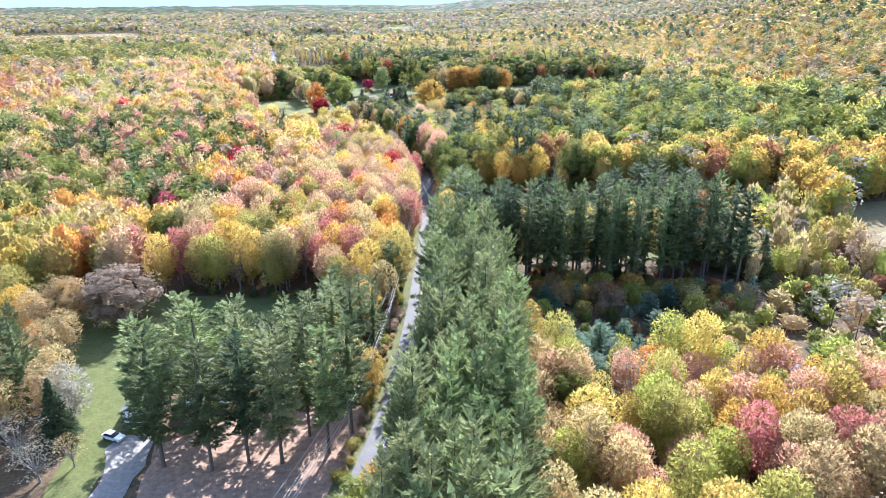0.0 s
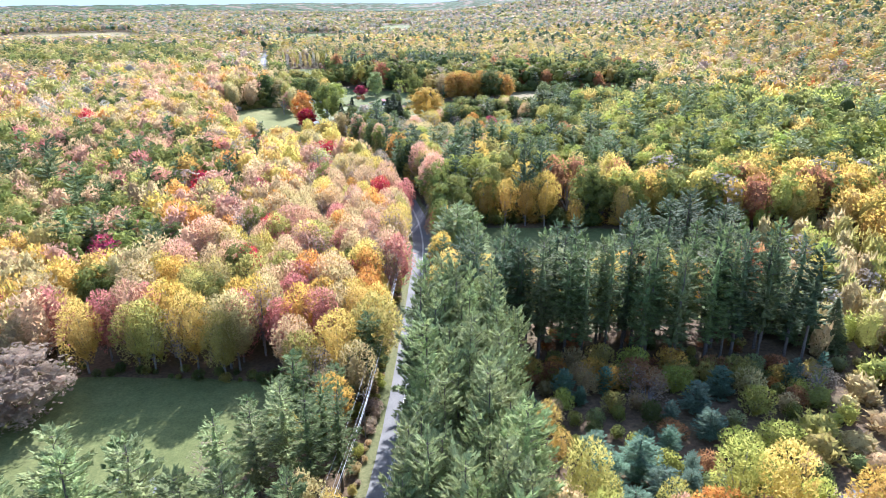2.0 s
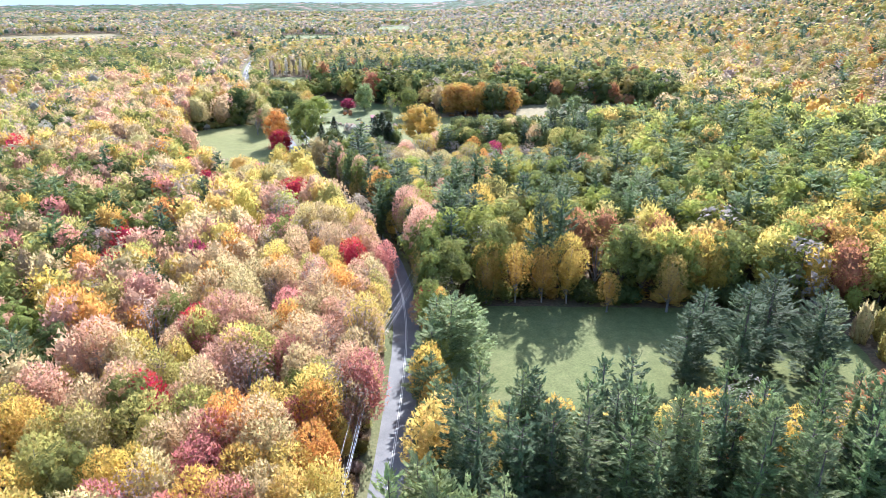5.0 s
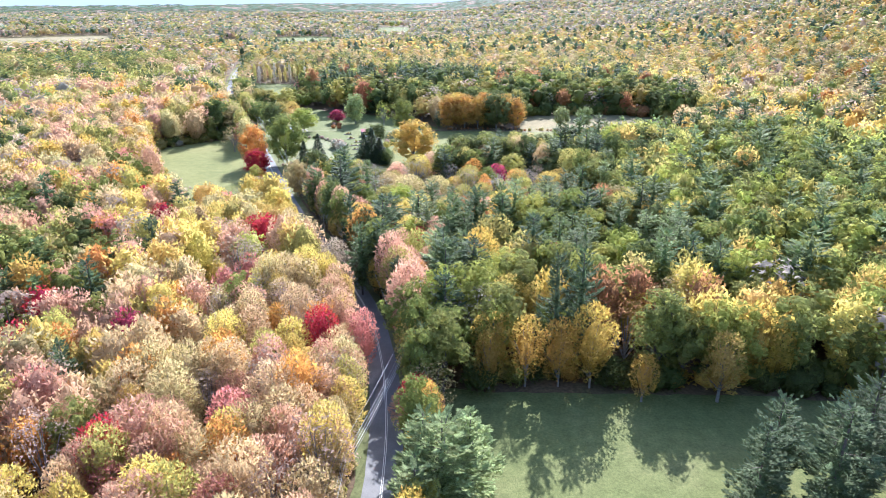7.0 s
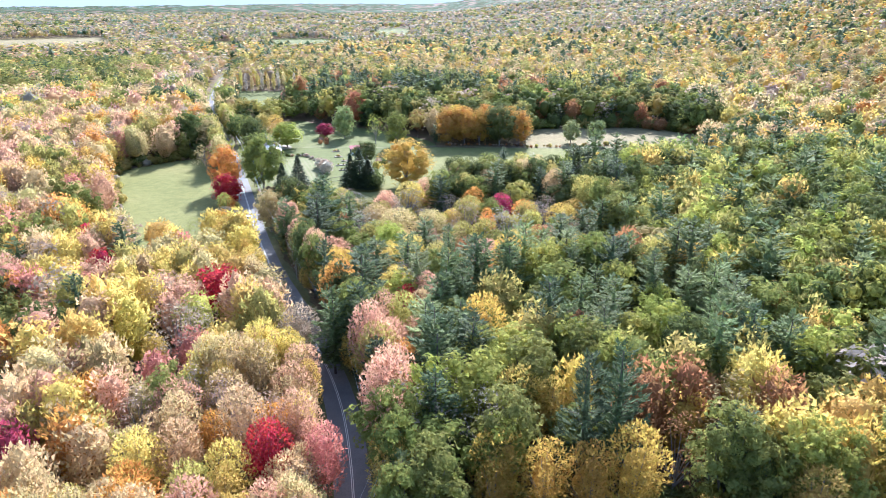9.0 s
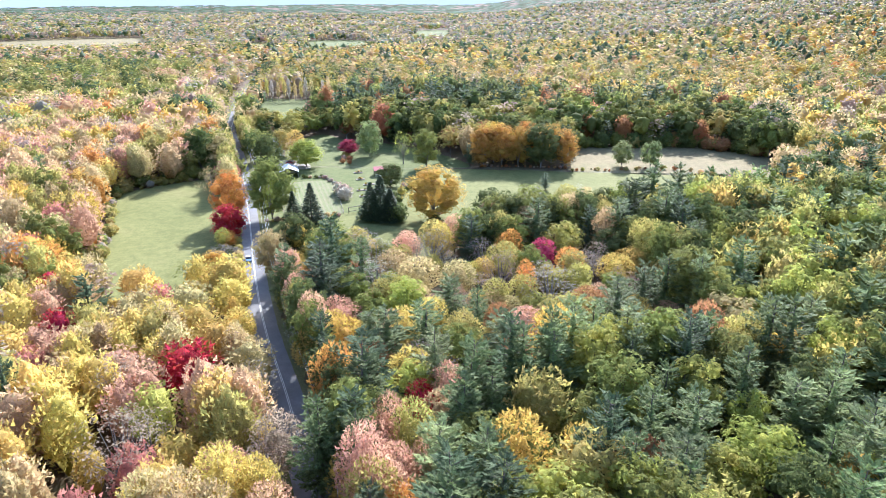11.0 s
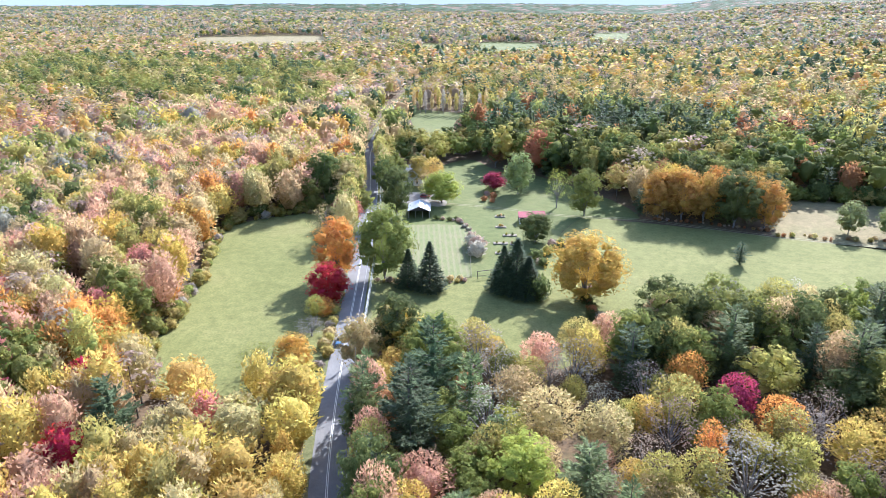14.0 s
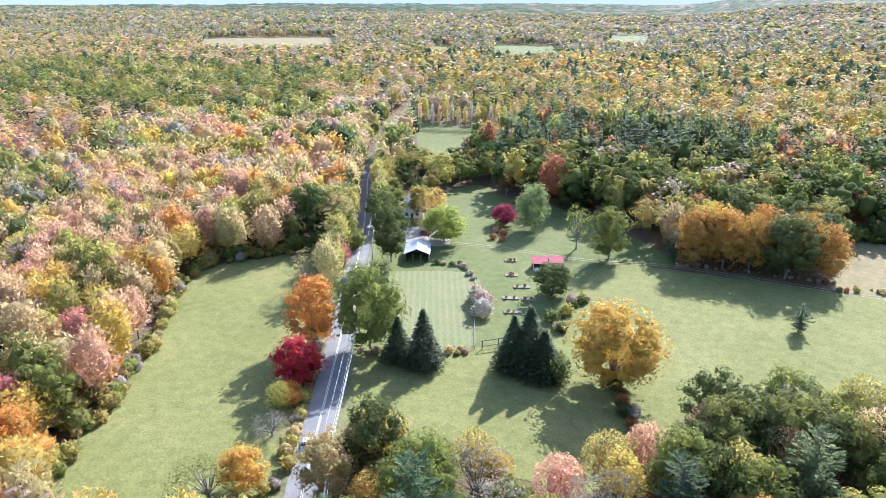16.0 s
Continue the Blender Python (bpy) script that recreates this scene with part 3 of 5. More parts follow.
def tree(kind, colour, x, y, height, radius, group="woodland trees", seed=0):
    """A whole tree as a thing: trunk with limbs, and crown."""
    rnd = random.Random(int(x * 131 + y * 17 + seed))
    f = rnd.choice(FORMS[kind])
    h0, r0 = NOMINAL[kind]
    name = KIND_CATEGORY[kind].replace(" ", "_")
    top = new(name)
    top.matrix_basis = pose(x, y, ground_z(x, y), 0, 0, rnd.uniform(0, 360)) @ Matrix.Diagonal((radius / r0, radius / r0, height / h0, 1))
    what = {"spruce": "needles", "pine": "needles", "full_pine": "needles", "tall_pine": "needles", "yard_pine": "needles"}.get(kind, "leaves")
    where = {"woodland trees": "in the woods"}.get(group, "standing in the open" if group == "field trees" else "beside the road")
    tagged(top, f"{KIND_CATEGORY[kind]} with {WORDS[colour]} {what} {where}", KIND_CATEGORY[kind], group)
    for pname, me in zip(("trunk", "crown"), f["meshes"]):
        ob = new(pname, me)
        ob.parent = top
        if pname == "crown":
            c = TINT[colour]
            k = rnd.uniform(0.86, 1.14)
            ob.color = (c[0] * k, c[1] * k * rnd.uniform(0.93, 1.07), c[2] * k, 1)
    return top


# trees that stand apart: kind, colour, x, y, height, radius
FIELD_TREES = [
    ("open_maple", "gold", -9, 474, 21.5, 10.5), ("spruce", "spruce", -61.5, 467, 12.5, 4.2), ("spruce", "spruce", -54.5, 466.5, 16, 5.0), ("spruce", "spruce", -33.2, 472.5, 15, 5), ("spruce", "spruce", -29.5, 473.5, 17.5, 6), ("spruce", "spruce", -25.5, 471.5, 13, 5.4),
    ("shrub", "green", -22.5, 470.5, 8, 4.5), ("open_maple", "green", -32, 518, 11, 6.5), ("bare_tree", "lime", -31, 560, 16, 5), ("open_maple", "oak", -18.9, 553, 19, 6.5), ("pine", "dark_pine", 2.2, 558, 12, 3),
    ("pine", "dark_pine", 36.4, 517.4, 8, 2.8), ("open_maple", "pale_pine", 77, 561, 13, 5), ("open_maple", "pale_pine", 91, 561, 13, 5), ("open_maple", "crimson", -62, 577, 8.5, 5.2), ("open_maple", "pale_pine", -50.5, 575, 19, 6.5),
]
ROAD_TREES = [
    ("open_maple", "olive", -143, 533, 19, 7), ("open_maple", "amber", -135, 537, 20, 6.5), ("open_maple", "green", -126, 538, 22, 8), ("open_maple", "olive", -150, 526, 18, 6.5), ("open_maple", "tan", -116, 541, 18, 6.5),
    ("open_maple", "red", -79.5, 449, 12.5, 6), ("open_maple", "orange", -77.5, 441, 6, 3.2), ("open_maple", "orange", -85.5, 467, 20, 7), ("open_maple", "oak", -70.5, 470, 25, 9), ("open_maple", "rose", -103, 512, 13, 5.5),
    ("bare_tree", "tan", -104, 497, 13, 6), ("open_maple", "green", -89, 527, 21, 6.5), ("open_maple", "lime", -78, 551, 14, 8.5), ("birch", "yellow", -88, 570, 15, 5), ("bare_tree", "dun", -86, 556, 12, 5), ("open_maple", "olive", -96, 574, 14, 5), ("open_maple", "tan", -54.5, 416, 16, 5),
    ("open_maple", "yellow", -49, 427, 14, 5.5), ("open_maple", "oak", -36, 416, 19, 7.5), ("open_maple", "gold", -71, 414, 9, 4.5), ("birch", "lime", -77.5, 437, 8.5, 3), ("bare_tree", "grey", -75, 430, 5, 4),
]
GROVE_TREES = [("open_maple", "amber", 9, 558, 20, 7.5), ("open_maple", "amber", 18, 559, 21, 7.5), ("open_maple", "amber", 26, 558, 20, 6.5), ("open_maple", "green", 37, 556, 22, 9), ("open_maple", "amber", 48, 559, 19, 7), ("open_maple", "gold", 14, 566, 21, 7), ("open_maple", "orange", 30, 567, 21, 7), ("open_maple", "amber", 43, 567, 20, 7)]
LEFT_PINES = [("yard_pine", "pale_pine", -55, 108, 26, 6), ("yard_pine", "pine", -50, 100, 27, 6), ("yard_pine", "pale_pine", -45, 110, 28, 6), ("yard_pine", "pine", -41, 99, 26, 5.4), ("yard_pine", "pale_pine", -38, 112, 28, 5.6),
    ("yard_pine", "dark_pine", -35, 101, 27, 5.2), ("yard_pine", "pine", -31, 109, 26, 5.4), ("yard_pine", "pale_pine", -29, 101, 26, 5.2), ("yard_pine", "pine", -25.5, 109, 27, 5), ("yard_pine", "pale_pine", -21, 104, 26, 5),
    ("yard_pine", "pine", -17.5, 110, 25, 4.6), ("birch", "gold", -24, 114, 15, 3), ("yard_pine", "pale_pine", -50, 117, 26, 6), ("tall_pine", "pale_pine", -33, 128, 21, 3.8), ("tall_pine", "pale_pine", -28.5, 132, 20, 3.6), ("yard_pine", "pine", -43, 120, 23, 4.6),
    ("tall_pine", "pale_pine", -24.5, 136, 22, 3.8), ("tall_pine", "pine", -20, 133, 22, 3.6), ("tall_pine", "pine", -15.5, 136, 21, 3.4), ("birch", "yellow", -14.5, 122, 12, 2.6), ("tall_pine", "pine", -19, 141, 20, 3.6), ("tall_pine", "pine", -27, 141, 19, 3.6), ("shrub", "green", -30, 121, 4, 3.4), ("shrub", "olive", -22, 120, 4, 3.2), ("shrub", "oak", -17, 127, 4, 3)]
YARD_TREES = [("birch", "tan", -88, 122, 15, 4.5), ("full_pine", "dark_pine", -95, 120, 22, 5), ("bare_tree", "grey", -70, 96, 8, 4), ("bare_tree", "mauve", -90, 100, 10, 6), ("birch", "lime", -100, 128, 14, 4.5), ("full_pine", "pine", -104, 118, 24, 6), ("bare_tree", "tan", -66, 100, 7, 2.5), ("birch", "tan", -83, 108, 14, 4),
    ("full_pine", "pine", -83, 116, 24, 5.5), ("spruce", "dark_pine", -72, 107, 14, 3.6), ("birch", "tan", -77, 112, 15, 4), ("open_maple", "mauve", -82, 157, 15, 9.5), ("open_maple", "dun", -94, 155, 13, 5.5), ("birch", "tan", -86, 138, 13, 4), ("birch", "dun", -97, 146, 14, 4.5), ("birch", "grey", -72, 112, 14, 4.6), ("birch", "tan", -80, 122, 13, 4.2), ("birch", "tan", -87, 130, 14, 4.2), ("maple", "gold", -103, 150, 13, 5), ("bare_tree", "tan", -96, 152, 14, 5),
    ("birch", "orange", -95, 140, 9, 2.4), ("full_pine", "pale_pine", -92, 108, 25, 6), ("bare_tree", "grey", -76, 101, 10, 5), ("bare_tree", "grey", -84, 98, 9, 5), ("maple", "olive", -110, 158, 15, 6)]
LAWN_SPRUCES = [("full_pine", "dark_pine", 57, 233, 19, 5.4), ("full_pine", "dark_pine", 69, 234, 22.5, 6.8), ("full_pine", "dark_pine", 77, 240, 23.5, 6.8), ("full_pine", "dark_pine", 85, 234, 21, 6.8), ("full_pine", "pine", 91, 241, 18, 5.6), ("full_pine", "dark_pine", 63, 241, 19, 5.4),
    ("full_pine", "pale_pine", 6.5, 232, 21.5, 7.2), ("full_pine", "pale_pine", 10, 237, 19, 6.5), ("full_pine", "pine", 3, 237, 19, 6), ("full_pine", "pale_pine", 2, 226, 17, 6.5), ("maple", "pink", 1, 258, 10, 5.5), ("bare_tree", "tan", 22, 211, 6, 3.2), ("bare_tree", "tan", 29, 209, 7, 3.4), ("bare_tree", "grey", 36, 212, 6, 3), ("bare_tree", "tan", 45, 210, 6.5, 3.2), ("bare_tree", "dun", 52, 212, 6, 3), ("bare_tree", "mauve", 15, 209, 6, 3), ("spruce", "pine", 88, 188, 18, 4.6), ("spruce", "pine", 93, 184, 14, 4), ("spruce", "pine", 84, 194, 22, 5)]
LEFT_MARKS_A = [
    ("maple", "olive", -119, 186, 18, 7), ("maple", "olive", -58, 189, 19, 6), ("maple", "rose", -34, 190, 17, 5.5), ("maple", "tan", -73, 192, 20, 7), ("maple", "orange", -16, 195, 17, 5),
    ("maple", "gold", -92, 196, 19, 6), ("maple", "olive", -46, 201, 18, 6), ("maple", "yellow", -27, 207, 17, 5), ("maple", "crimson", -93, 220, 16, 5), ("oak", "oak", -123, 230, 20, 7.5),
    ("maple", "rose", -31, 247, 17, 5), ("pine", "dark_pine", -69, 262, 18, 3.5), ("maple", "olive", -31, 270, 16, 4), ("maple", "rose", -171, 273, 17, 5), ("maple", "red", -21, 279, 17, 5),
    ("maple", "crimson", -64, 280, 16, 4), ("maple", "rose", -12, 280, 16, 4), ("pine", "dark_pine", -80, 297, 21, 5), ("pine", "dark_pine", -167, 300, 22, 6), ("maple", "rose", -49, 303, 16, 4.5),
    ("oak", "oak", -129, 307, 20, 7), ("maple", "rose", -46, 315, 15, 5), ("maple", "pink", -32, 316, 15, 5.5), ("maple", "yellow", -56, 318, 12, 3),
]
LEFT_MARKS_B = [
    ("maple", "yellow", -41, 320, 14, 5), ("pine", "dark_pine", -163, 321, 24, 6), ("maple", "mauve", -25, 324, 16, 5), ("maple", "lime", -51, 332, 15, 6), ("pine", "dark_pine", -79, 332, 20, 4),
    ("maple", "yellow", -42, 341, 14, 4.5), ("bare_tree", "grey", -36, 345, 13, 4.5), ("oak", "green", -160, 346, 20, 7), 
    ("maple", "yellow", -51, 362, 14, 6), ("pine", "dark_pine", -132, 372, 22, 5), 
    ("maple", "yellow", -61, 394, 14, 6), ("maple", "yellow", -59, 395, 16, 6),
    
]
RIGHT_MARKS_A = [
    ("maple", "red", 1, 259, 12, 4.5), ("bare_tree", "tan", 4, 262, 13, 4.5), ("birch", "gold", 48, 268, 12, 3.2), ("birch", "yellow", 64, 268, 17, 4.5), ("birch", "gold", 16, 272, 15, 3.5),
    ("birch", "gold", 24, 274, 18, 4), ("oak", "oak", 7, 278, 18, 6), ("bare_tree", "rust", 47, 280, 17, 5), ("full_pine", "dark_pine", 31, 280, 29, 5), ("maple", "yellow", 77, 284, 20, 6.5),
    ("oak", "oak", 89, 284, 20, 8), ("full_pine", "dark_pine", 37, 283, 29, 5.5), ("bare_tree", "tan", 59, 288, 19, 6.5), ("maple", "gold", 69, 298, 19, 5), ("oak", "lime", 23, 308, 19, 7),
    ("maple", "orange", 0, 308, 16, 5), ("maple", "yellow", 110, 312, 19, 6.5), ("pine", "pale_pine", 4, 315, 22, 6), ("maple", "pink", -4, 316, 17, 5), ("maple", "gold", -11, 318, 13, 5),
    ("maple", "yellow", 95, 319, 17, 4.5), ("maple", "pink", -4, 319, 13, 5), ("pine", "pine", -17, 321, 22, 5), ("maple", "rust", 37, 321, 16, 5),
]
RIGHT_MARKS_B = [
    ("oak", "lime", 56, 322, 19, 7), ("oak", "oak", 10, 322, 18, 6.5), ("maple", "gold", 27, 325, 15, 4.5), ("pine", "pine", 46, 326, 22, 6.5), ("pine", "pine", 7, 328, 22, 6),
    ("pine", "pale_pine", 65, 333, 21, 6.5), ("pine", "pine", -11, 334, 22, 6), ("maple", "red", -1, 337, 15, 4.5), ("pine", "dark_pine", -12, 339, 24, 7), ("oak", "oak", 36, 340, 20, 8),
    ("oak", "lime", -4, 342, 16, 5.5), ("pine", "pale_pine", 78, 343, 21, 6), ("pine", "pine", 18, 345, 23, 6), ("pine", "pine", 24, 346, 23, 6), ("pine", "dark_pine", 16, 346, 25, 5),
    ("maple", "rust", 38, 346, 14, 3.5), ("pine", "pine", 24, 351, 25, 4.5), 
    ("pine", "pale_pine", 35, 364, 20, 5), ("pine", "pale_pine", 82, 367, 21, 6), 
]
RIGHT_MARKS_C = [
    ("oak", "tan", 68, 375, 17, 8), 
    ("maple", "gold", 70, 398, 14, 4), ("pine", "pine", -24, 403, 19, 4.5),
    ("maple", "yellow", 113, 403, 15, 6), ("pine", "dark_pine", -33, 406, 24, 6), ("oak", "green", -49, 425, 18, 6),
    ("maple", "yellow", 114, 425, 16, 5), ("maple", "tan", -52, 426, 14, 4.8), 
    
]
MEADOW_EDGE_MARKS = [
    ("pine", "dark_pine", -227, 527, 19, 5), ("pine", "pine", -173, 491, 19, 5), ("maple", "yellow", -151, 500, 16, 7), ("maple", "rose", -198, 569, 16, 7), ("spruce", "dark_pine", -147, 611, 20, 5.5),
    ("oak", "green", -130, 536, 19, 8), ("maple", "olive", -148, 521, 18, 6.5), ("maple", "olive", -143, 529, 19, 6.5), ("bare_tree", "tan", -114, 536, 15, 7), ("maple", "gold", -139, 567, 18, 7),
    ("maple", "rose", -159, 489, 14, 4.5), ("maple", "rose", -183, 485, 15, 5.5), ("maple", "gold", -197, 478, 15, 6), ("maple", "pink", -194, 491, 16, 6), ("maple", "gold", -165, 479, 15, 5),
    ("maple", "tan", -141, 466, 16, 5.5), ("maple", "rose", -136, 441, 15, 5.5), ("maple", "mauve", -152, 442, 15, 6), ("maple", "tan", -129, 429, 15, 6.5), ("maple", "yellow", -143, 455, 15, 5),
    ("maple", "orange", -118, 406, 14, 5.5), ("maple", "yellow", -106, 398, 14, 6), ("maple", "rose", -127, 414, 14, 4.5),
]
FAR_EDGE_MARKS = [
    ("oak", "olive", -10, 597, 18, 8), ("maple", "rust", -9, 588, 14, 5.5), ("oak", "oak", -8, 624, 19, 8), ("maple", "mauve", 8, 656, 17, 5), ("maple", "gold", 26, 663, 16, 5),
    ("oak", "oak", 27, 627, 17, 6), ("oak", "olive", 40, 648, 18, 6), ("oak", "green", 54, 658, 18, 7), ("oak", "tan", 64, 630, 18, 6.5), ("oak", "lime", 77, 640, 17, 6),
]
HOME_MARKS = [
    ("oak", "olive", -128, 608, 15, 6), ("oak", "olive", -122, 624, 15, 6.5), ("oak", "olive", -106, 626, 15, 7.5), ("maple", "rose", -104, 669, 14, 5), ("oak", "green", -86, 642, 18, 6.5),
    ("oak", "green", -79, 659, 18, 6), ("oak", "olive", -65, 653, 19, 8), ("maple", "rust", -71, 617, 12, 5), ("spruce", "spruce", -40, 609, 18, 6), ("oak", "oak", -48, 630, 19, 7),
    ("oak", "oak", -104, 562, 16, 7),
]
POPLARS = [("birch", ("tan", "olive", "grey")[i % 3], -164 + 4.3 * i, 752 + 0.5 * i + 1.3 * math.sin(2.1 * i), 17 + 2 * math.sin(1.7 * i), 1.7) for i in range(16)]
for group, trees in (("field trees", POPLARS), ("field trees", FIELD_TREES), ("roadside trees", ROAD_TREES), ("field trees", GROVE_TREES), ("roadside trees", LEFT_PINES), ("field trees", YARD_TREES), ("field trees", LAWN_SPRUCES), ("field trees", HOME_MARKS)):
    for kind, colour, x, y, hh, rr in trees:
        tree(kind, colour, x, y, hh, rr, group)
THICKET_MARKS_A = [
    ("maple", "pink", -14, 428, 12, 5), ("birch", "yellow", -3, 430, 15, 4.5), ("pine", "dark_pine", 6, 427, 18, 5), ("pine", "pine", 27, 439, 20, 6), ("maple", "orange", 18, 426, 14, 5),
    ("maple", "crimson", 28, 421, 13, 5), ("oak", "olive", 35, 431, 15, 6), ("pine", "dark_pine", 44, 439, 18, 4.5), ("pine", "dark_pine", 55, 443, 19, 5), ("maple", "orange", 36, 417, 12, 5),
    ("maple", "yellow", 48, 412, 12, 6), ("maple", "yellow", 53, 417, 12, 6), ("bare_tree", "grey", 28, 395, 15, 7), ("birch", "orange", 22, 402, 14, 3), ("maple", "rust", 37, 386, 13, 6),
    ("pine", "pine", 42, 376, 20, 7), ("oak", "olive", 30, 372, 17, 8), ("maple", "tan", -8, 403, 13, 7),
]
THICKET_MARKS_B = [
    ("maple", "tan", 3, 402, 13, 6), ("maple", "tan", -16, 411, 12, 6), ("bare_tree", "mauve", 15, 406, 14, 5), ("maple", "yellow", -2, 378, 13, 4.5), ("oak", "lime", -10, 386, 14, 6),
    ("pine", "pine", -3, 365, 18, 6), ("pine", "pine", 9, 378, 16, 4), ("pine", "pine", 15, 362, 18, 6), ("bare_tree", "mauve", 21, 369, 14, 5), ("maple", "olive", 6, 370, 14, 5),
    ("maple", "rust", 14, 376, 13, 4), ("pine", "pine", -11, 361, 18, 6), ("pine", "pine", 57, 392, 20, 6), ("pine", "pine", 51, 390, 19, 5), ("oak", "oak", 64, 432, 16, 6),
    ("pine", "pine", 75, 452, 20, 6), ("oak", "green", 50, 428, 14, 6),
]
LANE_MARKS = [
    ("bare_tree", "oak", -75, 409, 8, 7), ("maple", "yellow", -84, 392, 13, 6), ("maple", "yellow", -55, 385, 14, 6), ("maple", "yellow", -68, 372, 14, 6), ("maple", "tan", -65, 382, 13, 7),
    ("maple", "yellow", -59, 371, 13, 6), ("maple", "yellow", -48, 371, 12, 5), ("maple", "red", -52, 349, 15, 7), ("maple", "red", -89, 364, 14, 4.5), ("maple", "rose", -84, 346, 14, 5),
    ("pine", "dark_pine", -87, 374, 19, 5), ("maple", "crimson", -117, 374, 13, 4.5), ("maple", "gold", -121, 411, 14, 6), ("oak", "oak", -118, 405, 11, 4), ("maple", "tan", -40, 354, 13, 6),
    ("bare_tree", "mauve", -80, 381, 11, 4), ("maple", "pink", -90, 358, 13, 6), ("maple", "pink", -66, 347, 14, 7), ("maple", "yellow", -29, 361, 13, 5.5), ("maple", "gold", -22, 366, 13, 5.5),
    ("maple", "pink", -26, 378, 12, 6.5), ("pine", "dark_pine", -32, 390, 23, 7), ("maple", "olive", -41, 389, 12, 4),
]
BRUSH_MARKS = [("full_pine", "teal", 30, 136, 8, 4), ("full_pine", "teal", 36, 139, 9, 4.2), ("full_pine", "teal", 38, 132, 8, 4), ("full_pine", "teal", 32, 127, 8, 4), ("full_pine", "teal", 29, 143, 7, 3.5), ("full_pine", "teal", 53, 159, 7, 3.8), ("full_pine", "teal", 60, 165, 7, 3.6),
    ("full_pine", "teal", 53, 151, 6, 3.4), ("shrub", "lime", 56, 144, 6, 4.6), ("shrub", "lime", 64, 146, 6.5, 5), ("shrub", "olive", 70, 144, 6, 4.6), ("shrub", "lime", 58, 138, 5.5, 4.2), ("shrub", "olive", 73, 150, 6, 4.4), ("shrub", "lime", 65, 158, 7, 3.8),
    ("bare_tree", "grey", 95, 149, 15, 5), ("bare_tree", "mauve", 99, 145, 13, 5), ("birch", "dun", 101, 150, 12, 3.5), ("shrub", "tan", 79, 147, 3.5, 4), ("shrub", "tan", 88, 153, 3.5, 4), ("shrub", "dun", 80, 141, 3, 3.6), ("shrub", "rust", 46, 151, 3.5, 3), ("shrub", "rust", 49, 141, 4, 3), ("birch", "yellow", 21, 147, 11, 2.6), ("birch", "yellow", 22.5, 141, 9, 2.6), ("maple", "orange", 43, 120, 13, 6), ("maple", "pink", 50, 118, 13, 6)]
MARKS = THICKET_MARKS_A + THICKET_MARKS_B + LANE_MARKS + BRUSH_MARKS + LEFT_MARKS_A + LEFT_MARKS_B + RIGHT_MARKS_A + RIGHT_MARKS_B + RIGHT_MARKS_C + MEADOW_EDGE_MARKS + FAR_EDGE_MARKS
PLACED = [(t[2], t[3], t[5]) for t in POPLARS + FIELD_TREES + ROAD_TREES + GROVE_TREES + LEFT_PINES + YARD_TREES + LAWN_SPRUCES + HOME_MARKS + MARKS]

PLANTATION = [(9, 177), (80, 175), (86, 180), (82, 192), (22, 195), (4, 196)]
RIGHT_BELT = [(-9, 60), (9, 60), (13, 90), (16, 125), (16, 150), (11, 168), (-2, 170), (-3, 120)]


def choose(rnd, options, x, y):
    """A species from the mix; like grows beside like."""
    wide = 24 if y < 560 else 46
    patch = 1.5 + 2.6 * noise.noise((x / wide, y / wide, 11.0)) + 0.42 * rnd.random()
    r = (patch % 1.0) * sum(w for _, _, w in options)
    for kind, colour, w in options:
        r -= w
        if r <= 0:
            return kind, colour
    return options[-1][:2]


AUTUMN_FRONT = [("maple", "yellow", 2.4), ("maple", "gold", 2), ("maple", "olive", 2.4), ("maple", "tan", 2.4), ("maple", "orange", 0.8), ("maple", "dun", 2.2), ("maple", "rose", 0.9), ("maple", "pink", 1.0), ("oak", "oak", 0.7), ("bare_tree", "mauve", 0.6)]
AUTUMN_PINK = [("maple", "pink", 3.6), ("maple", "rose", 0.6), ("maple", "tan", 1.8), ("maple", "dun", 2.0), ("maple", "yellow", 2.6), ("maple", "orange", 1.2), ("maple", "olive", 1), ("bare_tree", "mauve", 1.6), ("maple", "red", 0.2), ("oak", "oak", 0.3), ("pine", "pine", 0.12)]
AUTUMN_GREEN = [("oak", "oak", 4), ("maple", "olive", 2.2), ("maple", "tan", 1.4), ("maple", "dun", 1.5), ("maple", "pink", 1.8), ("pine", "pine", 1.5), ("oak", "green", 2), ("maple", "rose", 0.6), ("maple", "gold", 0.6)]
MIXED_PINES = [("pine", "pale_pine", 1.2), ("pine", "pine", 3.4), ("oak", "oak", 3.4), ("oak", "lime", 1.6), ("pine", "dark_pine", 1.6), ("maple", "olive", 0.9), ("oak", "green", 1.0), ("maple", "gold", 0.4), ("maple", "rust", 0.25), ("maple", "red", 0.1)]
EDGE_GOLD = [("maple", "gold", 2.4), ("maple", "yellow", 3.4), ("oak", "oak", 2.4), ("oak", "lime", 1.2), ("maple", "rust", 0.8), ("bare_tree", "grey", 0.7), ("pine", "dark_pine", 0.4)]
LOW_THICKET = [("maple", "tan", 0.9), ("maple", "olive", 3.2), ("bare_tree", "mauve", 1.6), ("maple", "yellow", 1.4), ("bare_tree", "grey", 1.2), ("maple", "pink", 0.8), ("oak", "oak", 1.4), ("pine", "pine", 0.7), ("maple", "orange", 0.4), ("oak", "lime", 0.8), ("maple", "rust", 0.5)]
